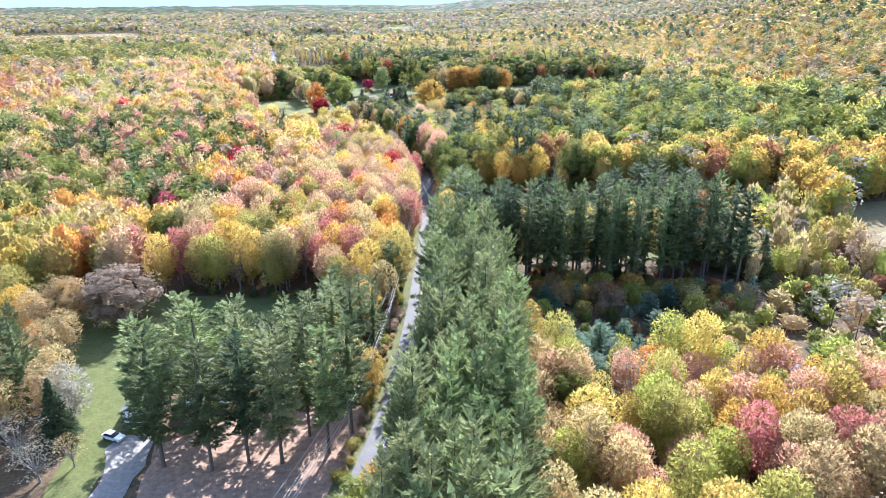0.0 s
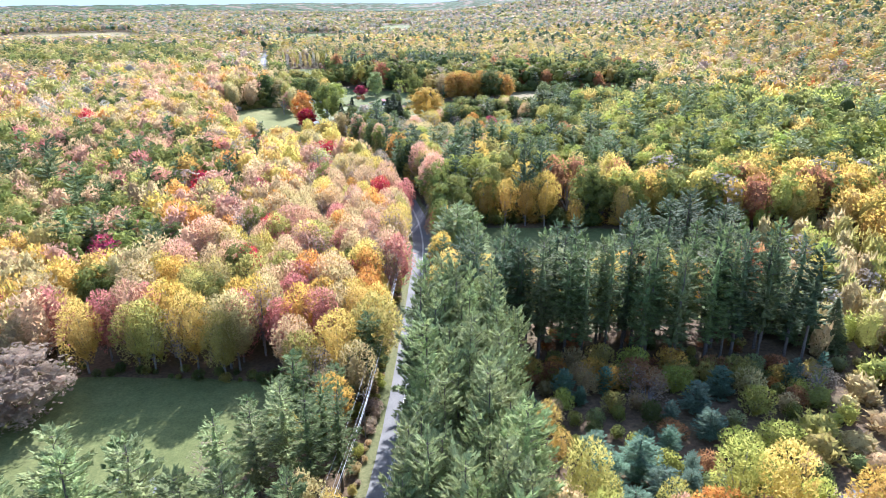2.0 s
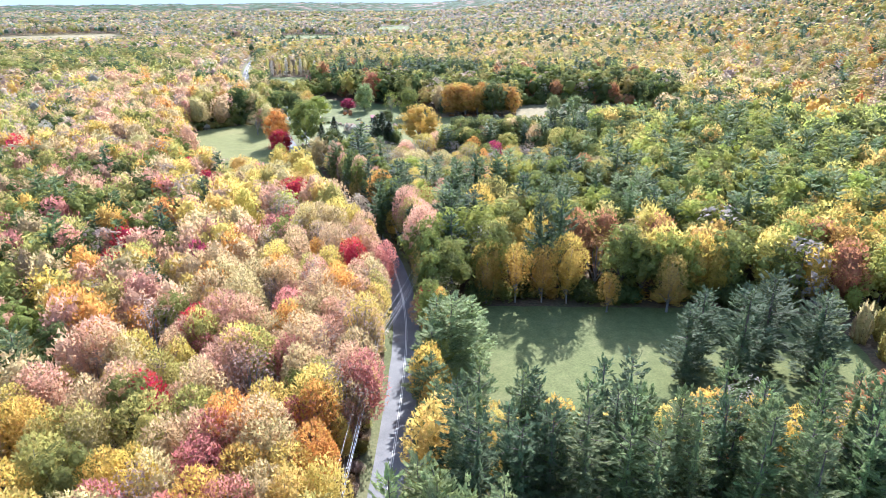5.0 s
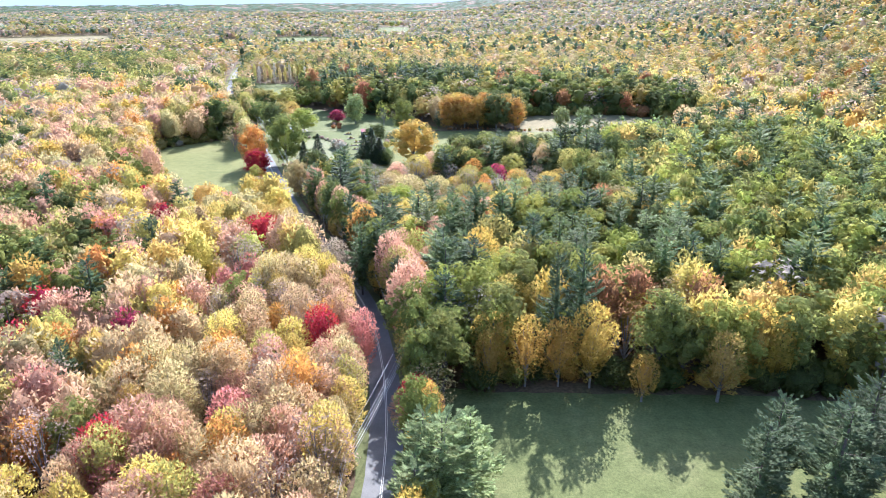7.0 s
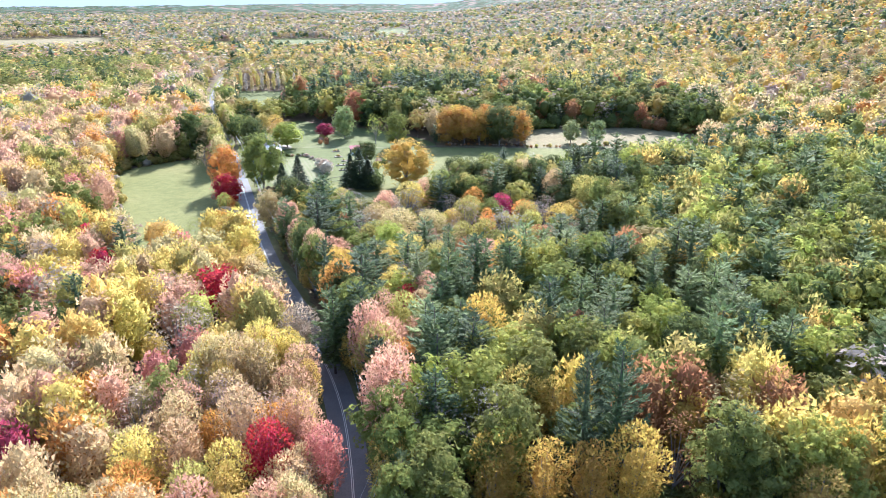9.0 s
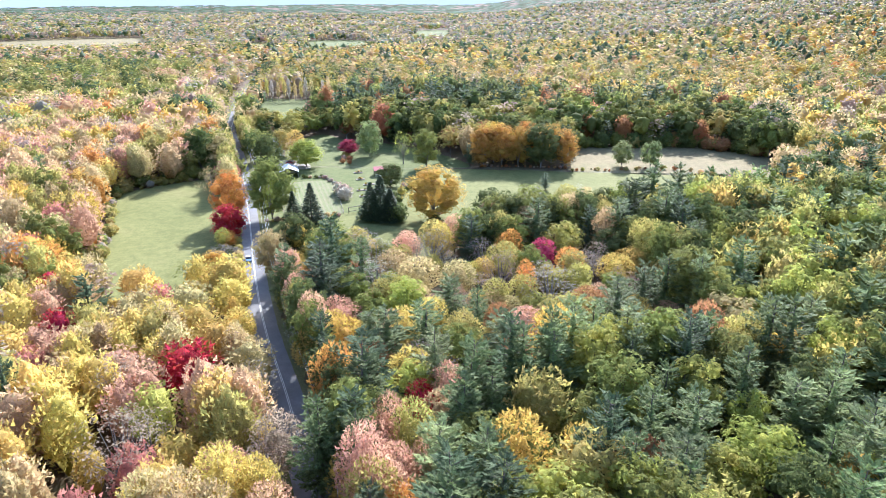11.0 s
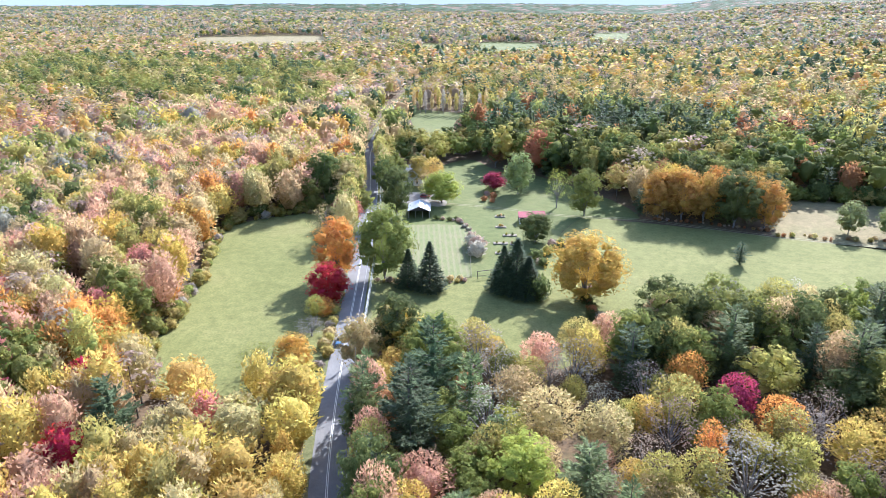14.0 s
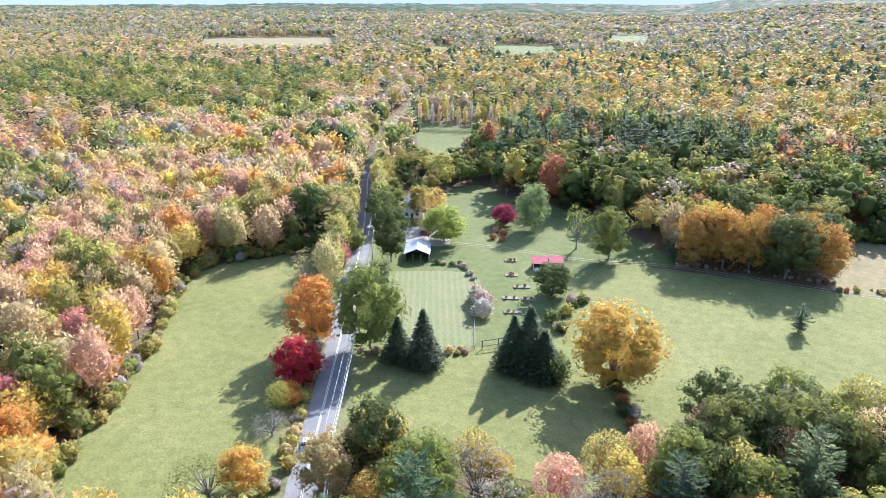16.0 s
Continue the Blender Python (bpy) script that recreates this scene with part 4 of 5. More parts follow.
LOW_BRIGHT = [("maple", "yellow", 2.6), ("maple", "tan", 2.2), ("maple", "dun", 2.0), ("maple", "lime", 1.2), ("maple", "pink", 1.7), ("maple", "olive", 1.6), ("maple", "gold", 0.9), ("oak", "oak", 0.6), ("birch", "lime", 0.8), ("maple", "rose", 0.3), ("bare_tree", "mauve", 0.5)]
BRUSH = [("shrub", "lime", 2.4), ("shrub", "olive", 2.2), ("full_pine", "teal", 2.2), ("shrub", "oak", 1.8), ("shrub", "tan", 2.0), ("shrub", "pale_pine", 1.4), ("shrub", "dun", 0.9), ("shrub", "green", 0.6), ("shrub", "rust", 0.9), ("bare_tree", "mauve", 0.4)]
HILL_GOLD = [("maple", "gold", 2.0), ("oak", "olive", 2.6), ("maple", "yellow", 0.6), ("oak", "oak", 2.2), ("oak", "dark_pine", 0.7), ("maple", "dun", 2.2), ("pine", "dark_pine", 1.6), ("maple", "orange", 0.3), ("maple", "mauve", 0.8), ("oak", "green", 0.6), ("maple", "tan", 2.0)]
# greys, mauve and teal among these leaf colours imitate distance haze
FAR_HAZE_MIX = [("maple", "dun", 1.2), ("oak", "olive", 1.6), ("oak", "oak", 1.6), ("oak", "dark_pine", 1.2), ("maple", "mauve", 2.4), ("maple", "tan", 2.2), ("oak", "teal", 1.6), ("maple", "grey", 2.4)]
# autumn colours of the far left, muted with mauve and grey for haze
FAR_LEFT_HAZED = [("maple", "dun", 2.6), ("oak", "olive", 2.6), ("maple", "tan", 2.2), ("oak", "oak", 2.2), ("maple", "pink", 1.2), ("oak", "dark_pine", 0.8), ("maple", "mauve", 1.8), ("maple", "gold", 0.7), ("maple", "grey", 0.8), ("oak", "green", 1.2)]
DARK_RANK = [("oak", "green", 1.4), ("spruce", "spruce", 2.6), ("pine", "dark_pine", 2.6), ("oak", "oak", 1.0), ("maple", "rust", 0.5), ("oak", "olive", 0.6)]
OAK_BAND = [("oak", "oak", 3), ("oak", "green", 1.6), ("oak", "olive", 1.6), ("pine", "dark_pine", 0.8), ("maple", "olive", 0.8), ("maple", "tan", 0.8)]


def woods_at(x, y, rd):
    """What grows at a place: species mix (far left muted as painted haze), heights, crown radius per metre of height,
    spacing; None for nothing.
    """
    if inside(RIGHT_BELT, x, y) and rd > 3.9:
        return [("full_pine", "pale_pine", 3), ("full_pine", "pine", 1)], (27, 32), 0.165, 4.6
    if inside(PLANTATION, x, y):
        return [("tall_pine", "pine", 3), ("tall_pine", "dark_pine", 1.6)], (26.5, 31.5), 0.135, 4.9
    if rd > 0:
        if y < 126 and x > 14:
            return LOW_BRIGHT, (11, 19), 0.27, 5.6
        if y < 178 and x > 14:
            return BRUSH, (2.6, 6.8), 0.55, 3.1
        if 84 < x < 136 and y < 268:
            return [("birch", "lime", 2), ("birch", "olive", 1.2), ("birch", "yellow", 0.6), ("shrub", "olive", 2), ("shrub", "tan", 2), ("birch", "tan", 1.2), ("bare_tree", "grey", 1.2), ("bare_tree", "mauve", 1)], (6, 15), 0.24, 5.6
        if y < 300 and x < 240:
            return EDGE_GOLD, (15, 22), 0.28, 5.4
        if x > 250 + 0.1 * (y - 300) or y > 760:
            return HILL_GOLD, (14, 20), 0.28, 6.8
        if y < 480:
            if x < 4 and y > 350:
                return LOW_THICKET, (8, 14), 0.37, 5.9
            if y < 345 and x < 4:
                return AUTUMN_PINK + [("pine", "pine", 4)], (14, 20), 0.26, 5.6
            if 366 < y <= 424 and x < 62:
                return LOW_THICKET, (8, 14), 0.39, 6.0
            if y > 418 and -8 < x < 66:
                return [("oak", "oak", 3), ("oak", "green", 2.6), ("maple", "olive", 1.4), ("oak", "lime", 0.8), ("pine", "pine", 0.8), ("maple", "orange", 0.4), ("maple", "tan", 1.3), ("maple", "dun", 0.9), ("bare_tree", "grey", 0.8)], (15, 19.5), 0.3, 6.4
            if x > 80:
                return [("oak", "oak", 4), ("pine", "pine", 1.2), ("oak", "lime", 2), ("maple", "yellow", 0.8), ("oak", "green", 1.4), ("maple", "olive", 1.2), ("full_pine", "pale_pine", 1.0)], (18, 24), 0.26, 6.4
            return MIXED_PINES, (15, 22), 0.28, 6.4
        if 575 < y < 655 and x < -88:
            return [("oak", "olive", 2), ("oak", "oak", 2), ("maple", "dun", 1), ("oak", "green", 1)], (10, 13.5), 0.34, 6.4
        if y > 575 and y < 655 and x < 170:
            return [("oak", "olive", 2.2), ("oak", "oak", 2.6), ("oak", "green", 2.2), ("maple", "rust", 0.3), ("pine", "dark_pine", 0.5), ("bare_tree", "mauve", 0.3)], (17, 22), 0.29, 6.8
        if 655 <= y < 735 and -105 < x < 170 or 735 <= y < 830 and -100 < x < 40:
            return DARK_RANK, (17, 23), 0.24, 6.0
        return HILL_GOLD, (14, 20), 0.28, 6.6
    if y < 170:
        if y < 120:
            return None
        return [("maple", "tan", 2), ("maple", "olive", 2), ("pine", "pine", 2), ("bare_tree", "mauve", 1), ("maple", "gold", 1)], (10, 15), 0.27, 6
    if y < 208:
        return AUTUMN_FRONT, (15, 20), 0.27, 5.8
    n = noise.noise((x / 60, y / 60, 5.0))
    if y < 410:
        if x < -75 and n + (-x - 75) / 160 > 0.08 and y < 390:
            return AUTUMN_GREEN, (14, 20), 0.28, 6.2
        if y > 342 and rd > -45:
            return [("maple", "yellow", 3), ("maple", "olive", 1.6), ("maple", "gold", 1.2), ("maple", "tan", 2), ("bare_tree", "mauve", 0.7), ("maple", "dun", 1.4), ("maple", "pink", 0.8), ("maple", "rose", 0.4)], (12, 17), 0.28, 5.6
        return AUTUMN_PINK, (14, 20), 0.27, 5.7
    if y < 640 and rd > -110:
        return [("maple", "olive", 1.8), ("oak", "oak", 1.0), ("maple", "gold", 1.6), ("maple", "orange", 0.6), ("maple", "tan", 2), ("maple", "dun", 2), ("maple", "pink", 2.4), ("bare_tree", "mauve", 0.8)], (14, 20), 0.28, 6
    if 700 < y < 1000 and -560 < x + 0.35 * (y - 700) + 60 < -150 and n > -0.3:
        return OAK_BAND, (14, 19), 0.3, 6.6
    if y < 620:
        return AUTUMN_PINK if n > -0.1 else FAR_LEFT_HAZED, (14, 19), 0.28, 6.2
    return FAR_LEFT_HAZED, (14, 19), 0.3, 6.8


def options_near(x, y):
    return inside(RIGHT_BELT, x, y)


def plan_trees():
    """All woodland trees on an uneven lattice, thinning out with distance."""
    rnd = random.Random(7)
    rows = []
    blocks = [(-260, 180, 60, 600, 5.0, 0), (-1050, 800, 600, 1100, 8.2, 1), (-480, -260, 60, 600, 8.0, 1), (180, 460, 60, 600, 8.0, 1), (-1800, 1250, 1100, 1950, 10.2, 2), (-3200, 2300, 1950, 3400, 18.0, 3)]
    for x0, x1, y0, y1, step, ring in blocks:
        for iy in range(int((y1 - y0) / step)):
            for ix in range(int((x1 - x0) / step)):
                x = x0 + (ix + 0.5 * (iy % 2) + rnd.uniform(-0.36, 0.36)) * step
                y = y0 + (iy + rnd.uniform(-0.36, 0.36)) * step
                u = rnd.random()
                if x > 25 + 0.7 * y or x < -max(25 + 0.7 * y, 20 + 1.28 * (y - 310)):
                    continue
                rd = road_dist(x, y) if ring < 2 else x + 0.3 * y
                got = (FAR_HAZE_MIX, (14, 20), 0.3, 9) if ring == 3 or (ring == 2 and y > 1450) else woods_at(x, y, rd)
                if not got or abs(rd) < (0 if ring > 1 else 4.0 if options_near(x, y) else 6.2 + 1.5 * rnd.random()):
                    continue
                options, (h0, h1), rr, space = got
                if ring == 0 and u > (step / space) ** 2 * 0.93:
                    continue
                if is_open(x, y, 1.2):
                    continue
                if ring == 0 and any((x - a) ** 2 + (y - b) ** 2 < (0.75 * c + 1.6) ** 2 for a, b, c in PLACED):
                    continue
                kind, colour = choose(rnd, options, x, y)
                hh = rnd.uniform(h0 - 2.5, h1 + 1.5) if ring else rnd.uniform(h0, h1)
                if kind == "pine" and h1 > 12 and ring == 0:
                    hh *= 1.18
                k = rr * hh * rnd.uniform(0.9, 1.2)
                if kind in ("pine", "spruce"):
                    k *= 0.9
                if kind == "full_pine" and h1 < 10:
                    k *= 0.7
                if ring:
                    k *= (1, 1.1, 1.18, 1.8)[ring]
                rows.append((kind, colour, x, y, hh, k, ring))
    return rows


ALL_TREES = plan_trees() + [(*m, 0) for m in MARKS]


def road_rank(y0, y1, off, options, h0, h1, seed):
    """Trees crowding the road's edge."""
    rnd = random.Random(seed)
    out, y = [], y0
    while y < y1:
        i = int(np.argmin(abs(LANE[:, 1] - y)))
        d = LANE[min(i + 1, len(LANE) - 1)] - LANE[i - 1]
        d = d / np.linalg.norm(d)
        o = off + rnd.uniform(-0.5, 1.6) * (1 if off > 0 else -1)
        kind, colour = options[rnd.randrange(len(options))]
        hh = rnd.uniform(h0, h1)
        out.append((kind, colour, LANE[i][0] + d[1] * o + (y - LANE[i][1]) * d[0] / d[1], y - d[0] * o, hh, hh * rnd.uniform(0.2, 0.26), 0))
        y += rnd.uniform(3.6, 5.4)
    return out


ALL_TREES += road_rank(266, 398, 7.2, [("oak", "oak"), ("pine", "pine"), ("maple", "olive"), ("maple", "pink"), ("oak", "green"), ("pine", "dark_pine")], 16, 23, 1)
ALL_TREES += road_rank(205, 330, -7.0, [("maple", "yellow"), ("maple", "tan"), ("maple", "pink"), ("maple", "dun"), ("bare_tree", "mauve"), ("maple", "olive")], 10, 16, 2)
ALL_TREES += road_rank(330, 395, -7.0, [("maple", "yellow"), ("maple", "yellow"), ("maple", "tan"), ("maple", "gold"), ("bare_tree", "mauve")], 9, 13, 4)
ALL_TREES += road_rank(500, 660, -5.5, [("oak", "oak"), ("maple", "olive"), ("maple", "tan"), ("oak", "green"), ("maple", "dun")], 14, 19, 5)
ALL_TREES += road_rank(548, 690, 5.6, [("oak", "oak"), ("maple", "olive"), ("maple", "tan"), ("oak", "green")], 12, 17, 6)
ALL_TREES += road_rank(172, 256, 6.8, [("pine", "pine"), ("oak", "oak"), ("maple", "gold"), ("pine", "pine")], 12, 18, 3)


def brush_line(points, colours, low, high, width, gap, seed):
    """Low bushes along a field edge or hedge."""
    rnd = random.Random(seed)
    return [("shrub", rnd.choice(colours), x + rnd.uniform(-width, width), y + rnd.uniform(-width, width), h, h * rnd.uniform(0.55, 0.8), 0) for x, y in spline(points, gap) for h in [rnd.uniform(low, high)]]


for line in (
    ([(-107, 396), (-116, 428), (-131, 464), (-146, 493), (-142, 507), (-126, 522), (-108, 529)], ["olive", "grey", "tan", "oak", "olive"], 1.5, 4.0, 1.8, 1.8, 1),
    ([(-112, 398), (-116, 410), (-121, 424), (-128, 440)], ["olive", "yellow", "orange", "oak", "tan"], 3.0, 7.0, 3.0, 2.0, 20),
    ([(-104, 388), (-112, 396), (-122, 408), (-130, 420)], ["orange", "yellow", "olive", "tan", "dun"], 5.0, 10.0, 3.5, 3.4, 21),
    ([(-105, 396), (-90, 394), (-76, 393), (-62, 398)], ["olive", "yellow", "tan", "oak"], 1.5, 4.5, 2.0, 2.0, 2),
    ([(-72, 468), (-66, 468), (-58, 471), (-46, 477)], ["tan", "mauve", "dun", "olive"], 0.9, 2.2, 1.2, 1.1, 3),
    ([(-10, 480), (-7, 470), (-3, 458), (0, 448)], ["mauve", "rust", "green", "grey"], 1.2, 3.4, 1.0, 1.1, 4),
    ([(-58, 445), (-56, 436), (-52, 425)], ["tan", "mauve", "olive"], 1.0, 3.0, 1.5, 1.6, 5),
    ([(-94, 490), (-88, 478), (-80, 456), (-74, 440), (-68, 424), (-66, 414)], ["tan", "olive", "dun", "grey"], 1.0, 3.0, 1.2, 1.6, 6),
    ([(-58, 523), (-66, 531), (-74, 530)], ["mauve", "grey", "green", "dun"], 0.8, 2.2, 1.5, 1.3, 7),
    ([(-52, 508), (-50, 502), (-49, 498)], ["grey", "mauve", "grey"], 4.0, 7.0, 1.5, 2.4, 8),
    ([(-22, 520), (-26, 510), (-28, 500), (-24, 496)], ["green", "rust", "olive", "mauve"], 1.0, 3.5, 1.5, 1.8, 9),
    ([(52, 553), (70, 553), (92, 556), (118, 548)], ["dun", "tan", "rust", "olive"], 0.8, 2.2, 2.5, 2.0, 10),
    ([(8, 556), (24, 557), (52, 556)], ["rust", "dun", "mauve"], 0.7, 1.6, 1.0, 1.6, 11),
    ([(2, 446), (14, 457), (38, 466), (72, 474)], ["oak", "olive", "green", "oak", "tan"], 2.0, 5.0, 2.2, 1.8, 12),
    ([(-30, 152), (-24, 148), (-17, 150), (-13, 160)], ["olive", "lime", "tan", "mauve"], 1.5, 4.0, 2.0, 1.8, 13),
    ([(-32, 170), (-60, 173), (-95, 174), (-130, 168)], ["oak", "green", "olive"], 1.0, 3.0, 1.8, 2.2, 14),
    ([(14, 275), (40, 276), (70, 275), (98, 270)], ["green", "olive", "green", "oak", "gold"], 2.0, 7.0, 2.5, 1.9, 15),
    ([(10, 174), (30, 171), (55, 171), (80, 172)], ["rust", "gold", "olive", "orange", "gold", "oak"], 2.0, 7.0, 3.5, 2.0, 16),
    ([(8, 208), (30, 209), (60, 207), (84, 203)], ["green", "oak", "olive", "rust"], 2.0, 6.0, 2.0, 2.2, 18),
    ([(12, 190), (40, 188), (70, 186)], ["green", "rust", "olive"], 1.5, 4.0, 6.0, 3.0, 19),
    ([(-18, 96), (-14.5, 125), (-12.5, 160), (-11.5, 200), (-11, 235), (-12, 262)], ["tan", "olive", "lime", "dun", "mauve"], 0.8, 2.4, 0.9, 1.7, 22),
    ([(56, 602), (90, 606), (122, 606), (158, 585)], ["green", "oak", "olive", "rust"], 4.0, 9.0, 2.5, 3.0, 31),
    ([(-146, 500), (-144, 510), (-127, 526), (-108, 533)], ["oak", "olive", "green"], 4.0, 8.0, 2.0, 3.0, 32),
    ([(-60, 560), (-64, 590), (-60, 615), (-40, 620), (-20, 590)], ["green", "olive", "rust", "mauve"], 1.0, 3.0, 2.0, 3.0, 17),
):
    ALL_TREES += brush_line(*line)

# nearest trees stand as things of their own, the rest as one mass of wood each
NEAR_BOX = (-84, 84, 62, 470)
COARSE = {(k, l): [coarse(100 * l + s, k, l) for s in range(4)] for k in ("leaf", "pine", "spruce") for l in (0, 1, 2, 3)}


MIDDLE_FORMS = {
    "maple": [feathery(s, 520, 18, 5.2, 0.12, 0.64, 1.28)[1] for s in (201, 202, 203, 204)], "oak": [broadleaf(s, 400, 18, 5.4, 0.14, 11, 0.62, knobs=7)[1] for s in (211, 212, 213, 214)], "birch": [feathery(s, 260, 18, 3.3, 0.14, 0.66, 1.35)[1] for s in (221, 222)],
    "bare_tree": [broadleaf(s, 190, 18, 4.6, 0.2, 18, 0.8, core=False, loose=0.3)[1] for s in (231, 232)], "shrub": [feathery(s, 110, 18, 8.5, 0.0, 2.4, 1.4)[1] for s in (241, 242)], "spruce": [tiers(s, 13, 12, 20, 3.6, 0.04, -0.25, 0.95) for s in (251, 252)],
}
for key, bare, rounding in (("pine", 0.16, 0.55), ("full_pine", 0.06, 0.55), ("tall_pine", 0.36, 0.4)):
    MIDDLE_FORMS[key] = [white_pine(s, 620, 27, NOMINAL[key][1] * 1.05, bare, 1.7, 1.15, rounding, 1.6 if key == "full_pine" else 1.0)[1] for s in (261, 262, 263)]
MIDDLE_TRUNK = tube([(0, 0, -0.6), (0, 0, 0.8)], [0.018, 0.006], 5)


def woods(rows):
    counts, stock = {}, {}
    mid = lambda r: abs(r[2] + 5) + 0.35 * abs(r[3] - 180)
    for kind, colour, x, y, hh, rr, ring in sorted(rows, key=mid):
        h0, r0 = NOMINAL[kind]
        near = ring == 0 and NEAR_BOX[0] < x < NEAR_BOX[1] and NEAR_BOX[2] < y < NEAR_BOX[3]
        cat = KIND_CATEGORY[kind]
        if near and counts.get(cat, 0) < 300:
            counts[cat] = counts.get(cat, 0) + 1
            tree(kind, colour, x, y, hh, rr)
            continue
        rnd = random.Random(int(x * 71 + y * 13))
        f = rnd.choice(FORMS[kind])
        if near and (y < 130 or -50 < x < 66 and y > 355):
            crown = f["crown"]
        elif near or (ring == 0 and -200 < x < 130 and y < 560) or (ring < 2 and 125 < x < 225 and y < 420) or (ring < 2 and -135 < x < 175 and y < 665):
            crown = rnd.choice(MIDDLE_FORMS[kind])
        else:
            fam = "pine" if kind in ("pine", "full_pine", "tall_pine") else "spruce" if kind == "spruce" else "leaf"
            level = 3 if ring == 3 else 2 if ring == 2 or y > 960 else 0 if y < 760 and -300 < x < 260 else 1
            crown = rnd.choice(COARSE[(fam, level)])
            h0, r0 = {"leaf": (18, 4.3), "pine": (27, 4.3), "spruce": (20, 3.4)}[fam]
        a = rnd.uniform(0, 6.283)
        ca, sa = math.cos(a) * rr / r0, math.sin(a) * rr / r0
        v, t = crown
        gz = ground_z(x, y)
        w = np.stack([x + ca * v[:, 0] - sa * v[:, 1], y + sa * v[:, 0] + ca * v[:, 1], gz + v[:, 2] * hh / h0], 1)
        c = np.array(TINT[colour]) * rnd.uniform(0.84, 1.16) * (1, rnd.uniform(0.93, 1.07), 1)
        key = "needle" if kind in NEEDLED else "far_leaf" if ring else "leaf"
        stock.setdefault(key, []).append((w, t, np.repeat(c[None, :], len(w), 0)))
        if ring == 0 and y < 640 and abs(x) < 240:
            tv, tf = MIDDLE_TRUNK if not near else f["trunk"]
            s = 1.0 if near else hh
            k = (rr / r0, hh / h0) if near else (hh, hh)
            stock.setdefault("trunk", []).append((np.stack([x + tv[:, 0] * k[0], y + tv[:, 1] * k[0], gz + tv[:, 2] * k[1]], 1), tf, None))
    for key, material, name, label, cat in (("far_leaf", LEAF_FAR, "far_autumn_woods", "rolling distant woodland crowns in ochre, gold and olive, muted farther off as painted haze", "woods"), ("leaf", LEAF_WOODS, "autumn_woods", "autumn woodland crowns in yellow, orange, pink and green", "woods"), ("needle", NEEDLE_WOODS, "conifer_woods", "grey-green conifer crowns among the autumn woods", "woods"), ("trunk", BARK, "woodland_trunks", "dark trunks standing in the woods", "trunks")):
        if key not in stock:
            continue
        v, f = joined([(a, b) for a, b, _ in stock[key]])
        tint = np.concatenate([c for _, _, c in stock[key]]) if key != "trunk" else None
        tagged(new(name, mesh_from(name, v, f, material, "leaf" in key, tint)), label, cat, kind="stuff")


NEEDLE_WOODS = leaf_material("needles_of_the_woods", False, 0.3, 0.34, 0.7, 0.08, 1.4, 0.66, gap=2.0, filled=0.6)
woods(ALL_TREES)


# ---- far woods: one bumpy canopy out to the horizon ----
FAR_RND = random.Random(5)


def canopy_z(x, y):
    return ground_z(x, y) + 12 + 4 * noise.noise((x / 61, y / 61, 2.0)) + FAR_RND.uniform(-5, 5)


def far_woods():
    vs, fs, cs, n = [], [], [], 0
    rings = np.concatenate([np.arange(3350, 4700, 26)])
    angs = np.arange(-58, 44, 0.32)
    for r in rings:
        for a in angs:
            x, y = r * math.sin(radians(a)), 60 + r * math.cos(radians(a))
            vs.append((x, y, canopy_z(x, y)))
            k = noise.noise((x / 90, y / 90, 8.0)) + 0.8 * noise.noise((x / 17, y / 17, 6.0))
            # bluish teal, dark tones and mauve put distance haze into the canopy colour
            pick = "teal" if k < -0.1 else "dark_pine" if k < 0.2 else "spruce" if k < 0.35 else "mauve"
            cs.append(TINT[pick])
    m = len(angs)
    i = (np.arange(len(rings) - 1)[:, None] * m + np.arange(m - 1)[None, :]).ravel()
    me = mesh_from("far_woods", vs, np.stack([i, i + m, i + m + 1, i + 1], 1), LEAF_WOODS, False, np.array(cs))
    tagged(new("far_woods", me), "distant forest canopy reaching the horizon, tinted bluish as painted haze", "woods", kind="stuff")


far_woods()


def backdrop():
    """A glowing strip that stands in for the last hazy ridge at the horizon."""
    m, nt, b = mat("painted_haze_glow", 1.0)
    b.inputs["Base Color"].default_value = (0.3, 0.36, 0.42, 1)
    # pale blue emission imitates haze; a ridge gives no light of its own
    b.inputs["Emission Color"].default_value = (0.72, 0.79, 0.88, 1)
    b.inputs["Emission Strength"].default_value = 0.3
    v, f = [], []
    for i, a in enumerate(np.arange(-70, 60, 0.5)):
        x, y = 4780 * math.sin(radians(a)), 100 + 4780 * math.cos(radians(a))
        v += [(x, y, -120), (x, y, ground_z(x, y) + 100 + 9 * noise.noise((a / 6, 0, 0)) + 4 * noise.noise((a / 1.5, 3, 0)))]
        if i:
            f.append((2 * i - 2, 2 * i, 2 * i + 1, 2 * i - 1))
    tagged(new("backdrop", mesh_from("backdrop", v, f, m)), "pale blue ridge on the horizon, its haze painted as a glow", "backdrop", kind="structure")


backdrop()

# ---- small structures ----
WHITE = plain("white_paint", (0.74, 0.73, 0.70), 0.6, 1.5, 0.12)
TIN = plain("galvanised_roof", (0.48, 0.49, 0.50), 0.45, 0.8, 0.2, 0.3)
RED_TIN = plain("red_roof", (0.23, 0.02, 0.035), 0.7, 0.8, 0.2)
DARK_WOOD = plain("dark_boards", (0.10, 0.08, 0.065), 0.85, 2.0, 0.35)
WOOD = plain("weathered_wood", (0.27, 0.235, 0.19), 0.85, 2.0, 0.3)
SLATE = plain("grey_shingle", (0.17, 0.17, 0.175), 0.8, 1.2, 0.25)
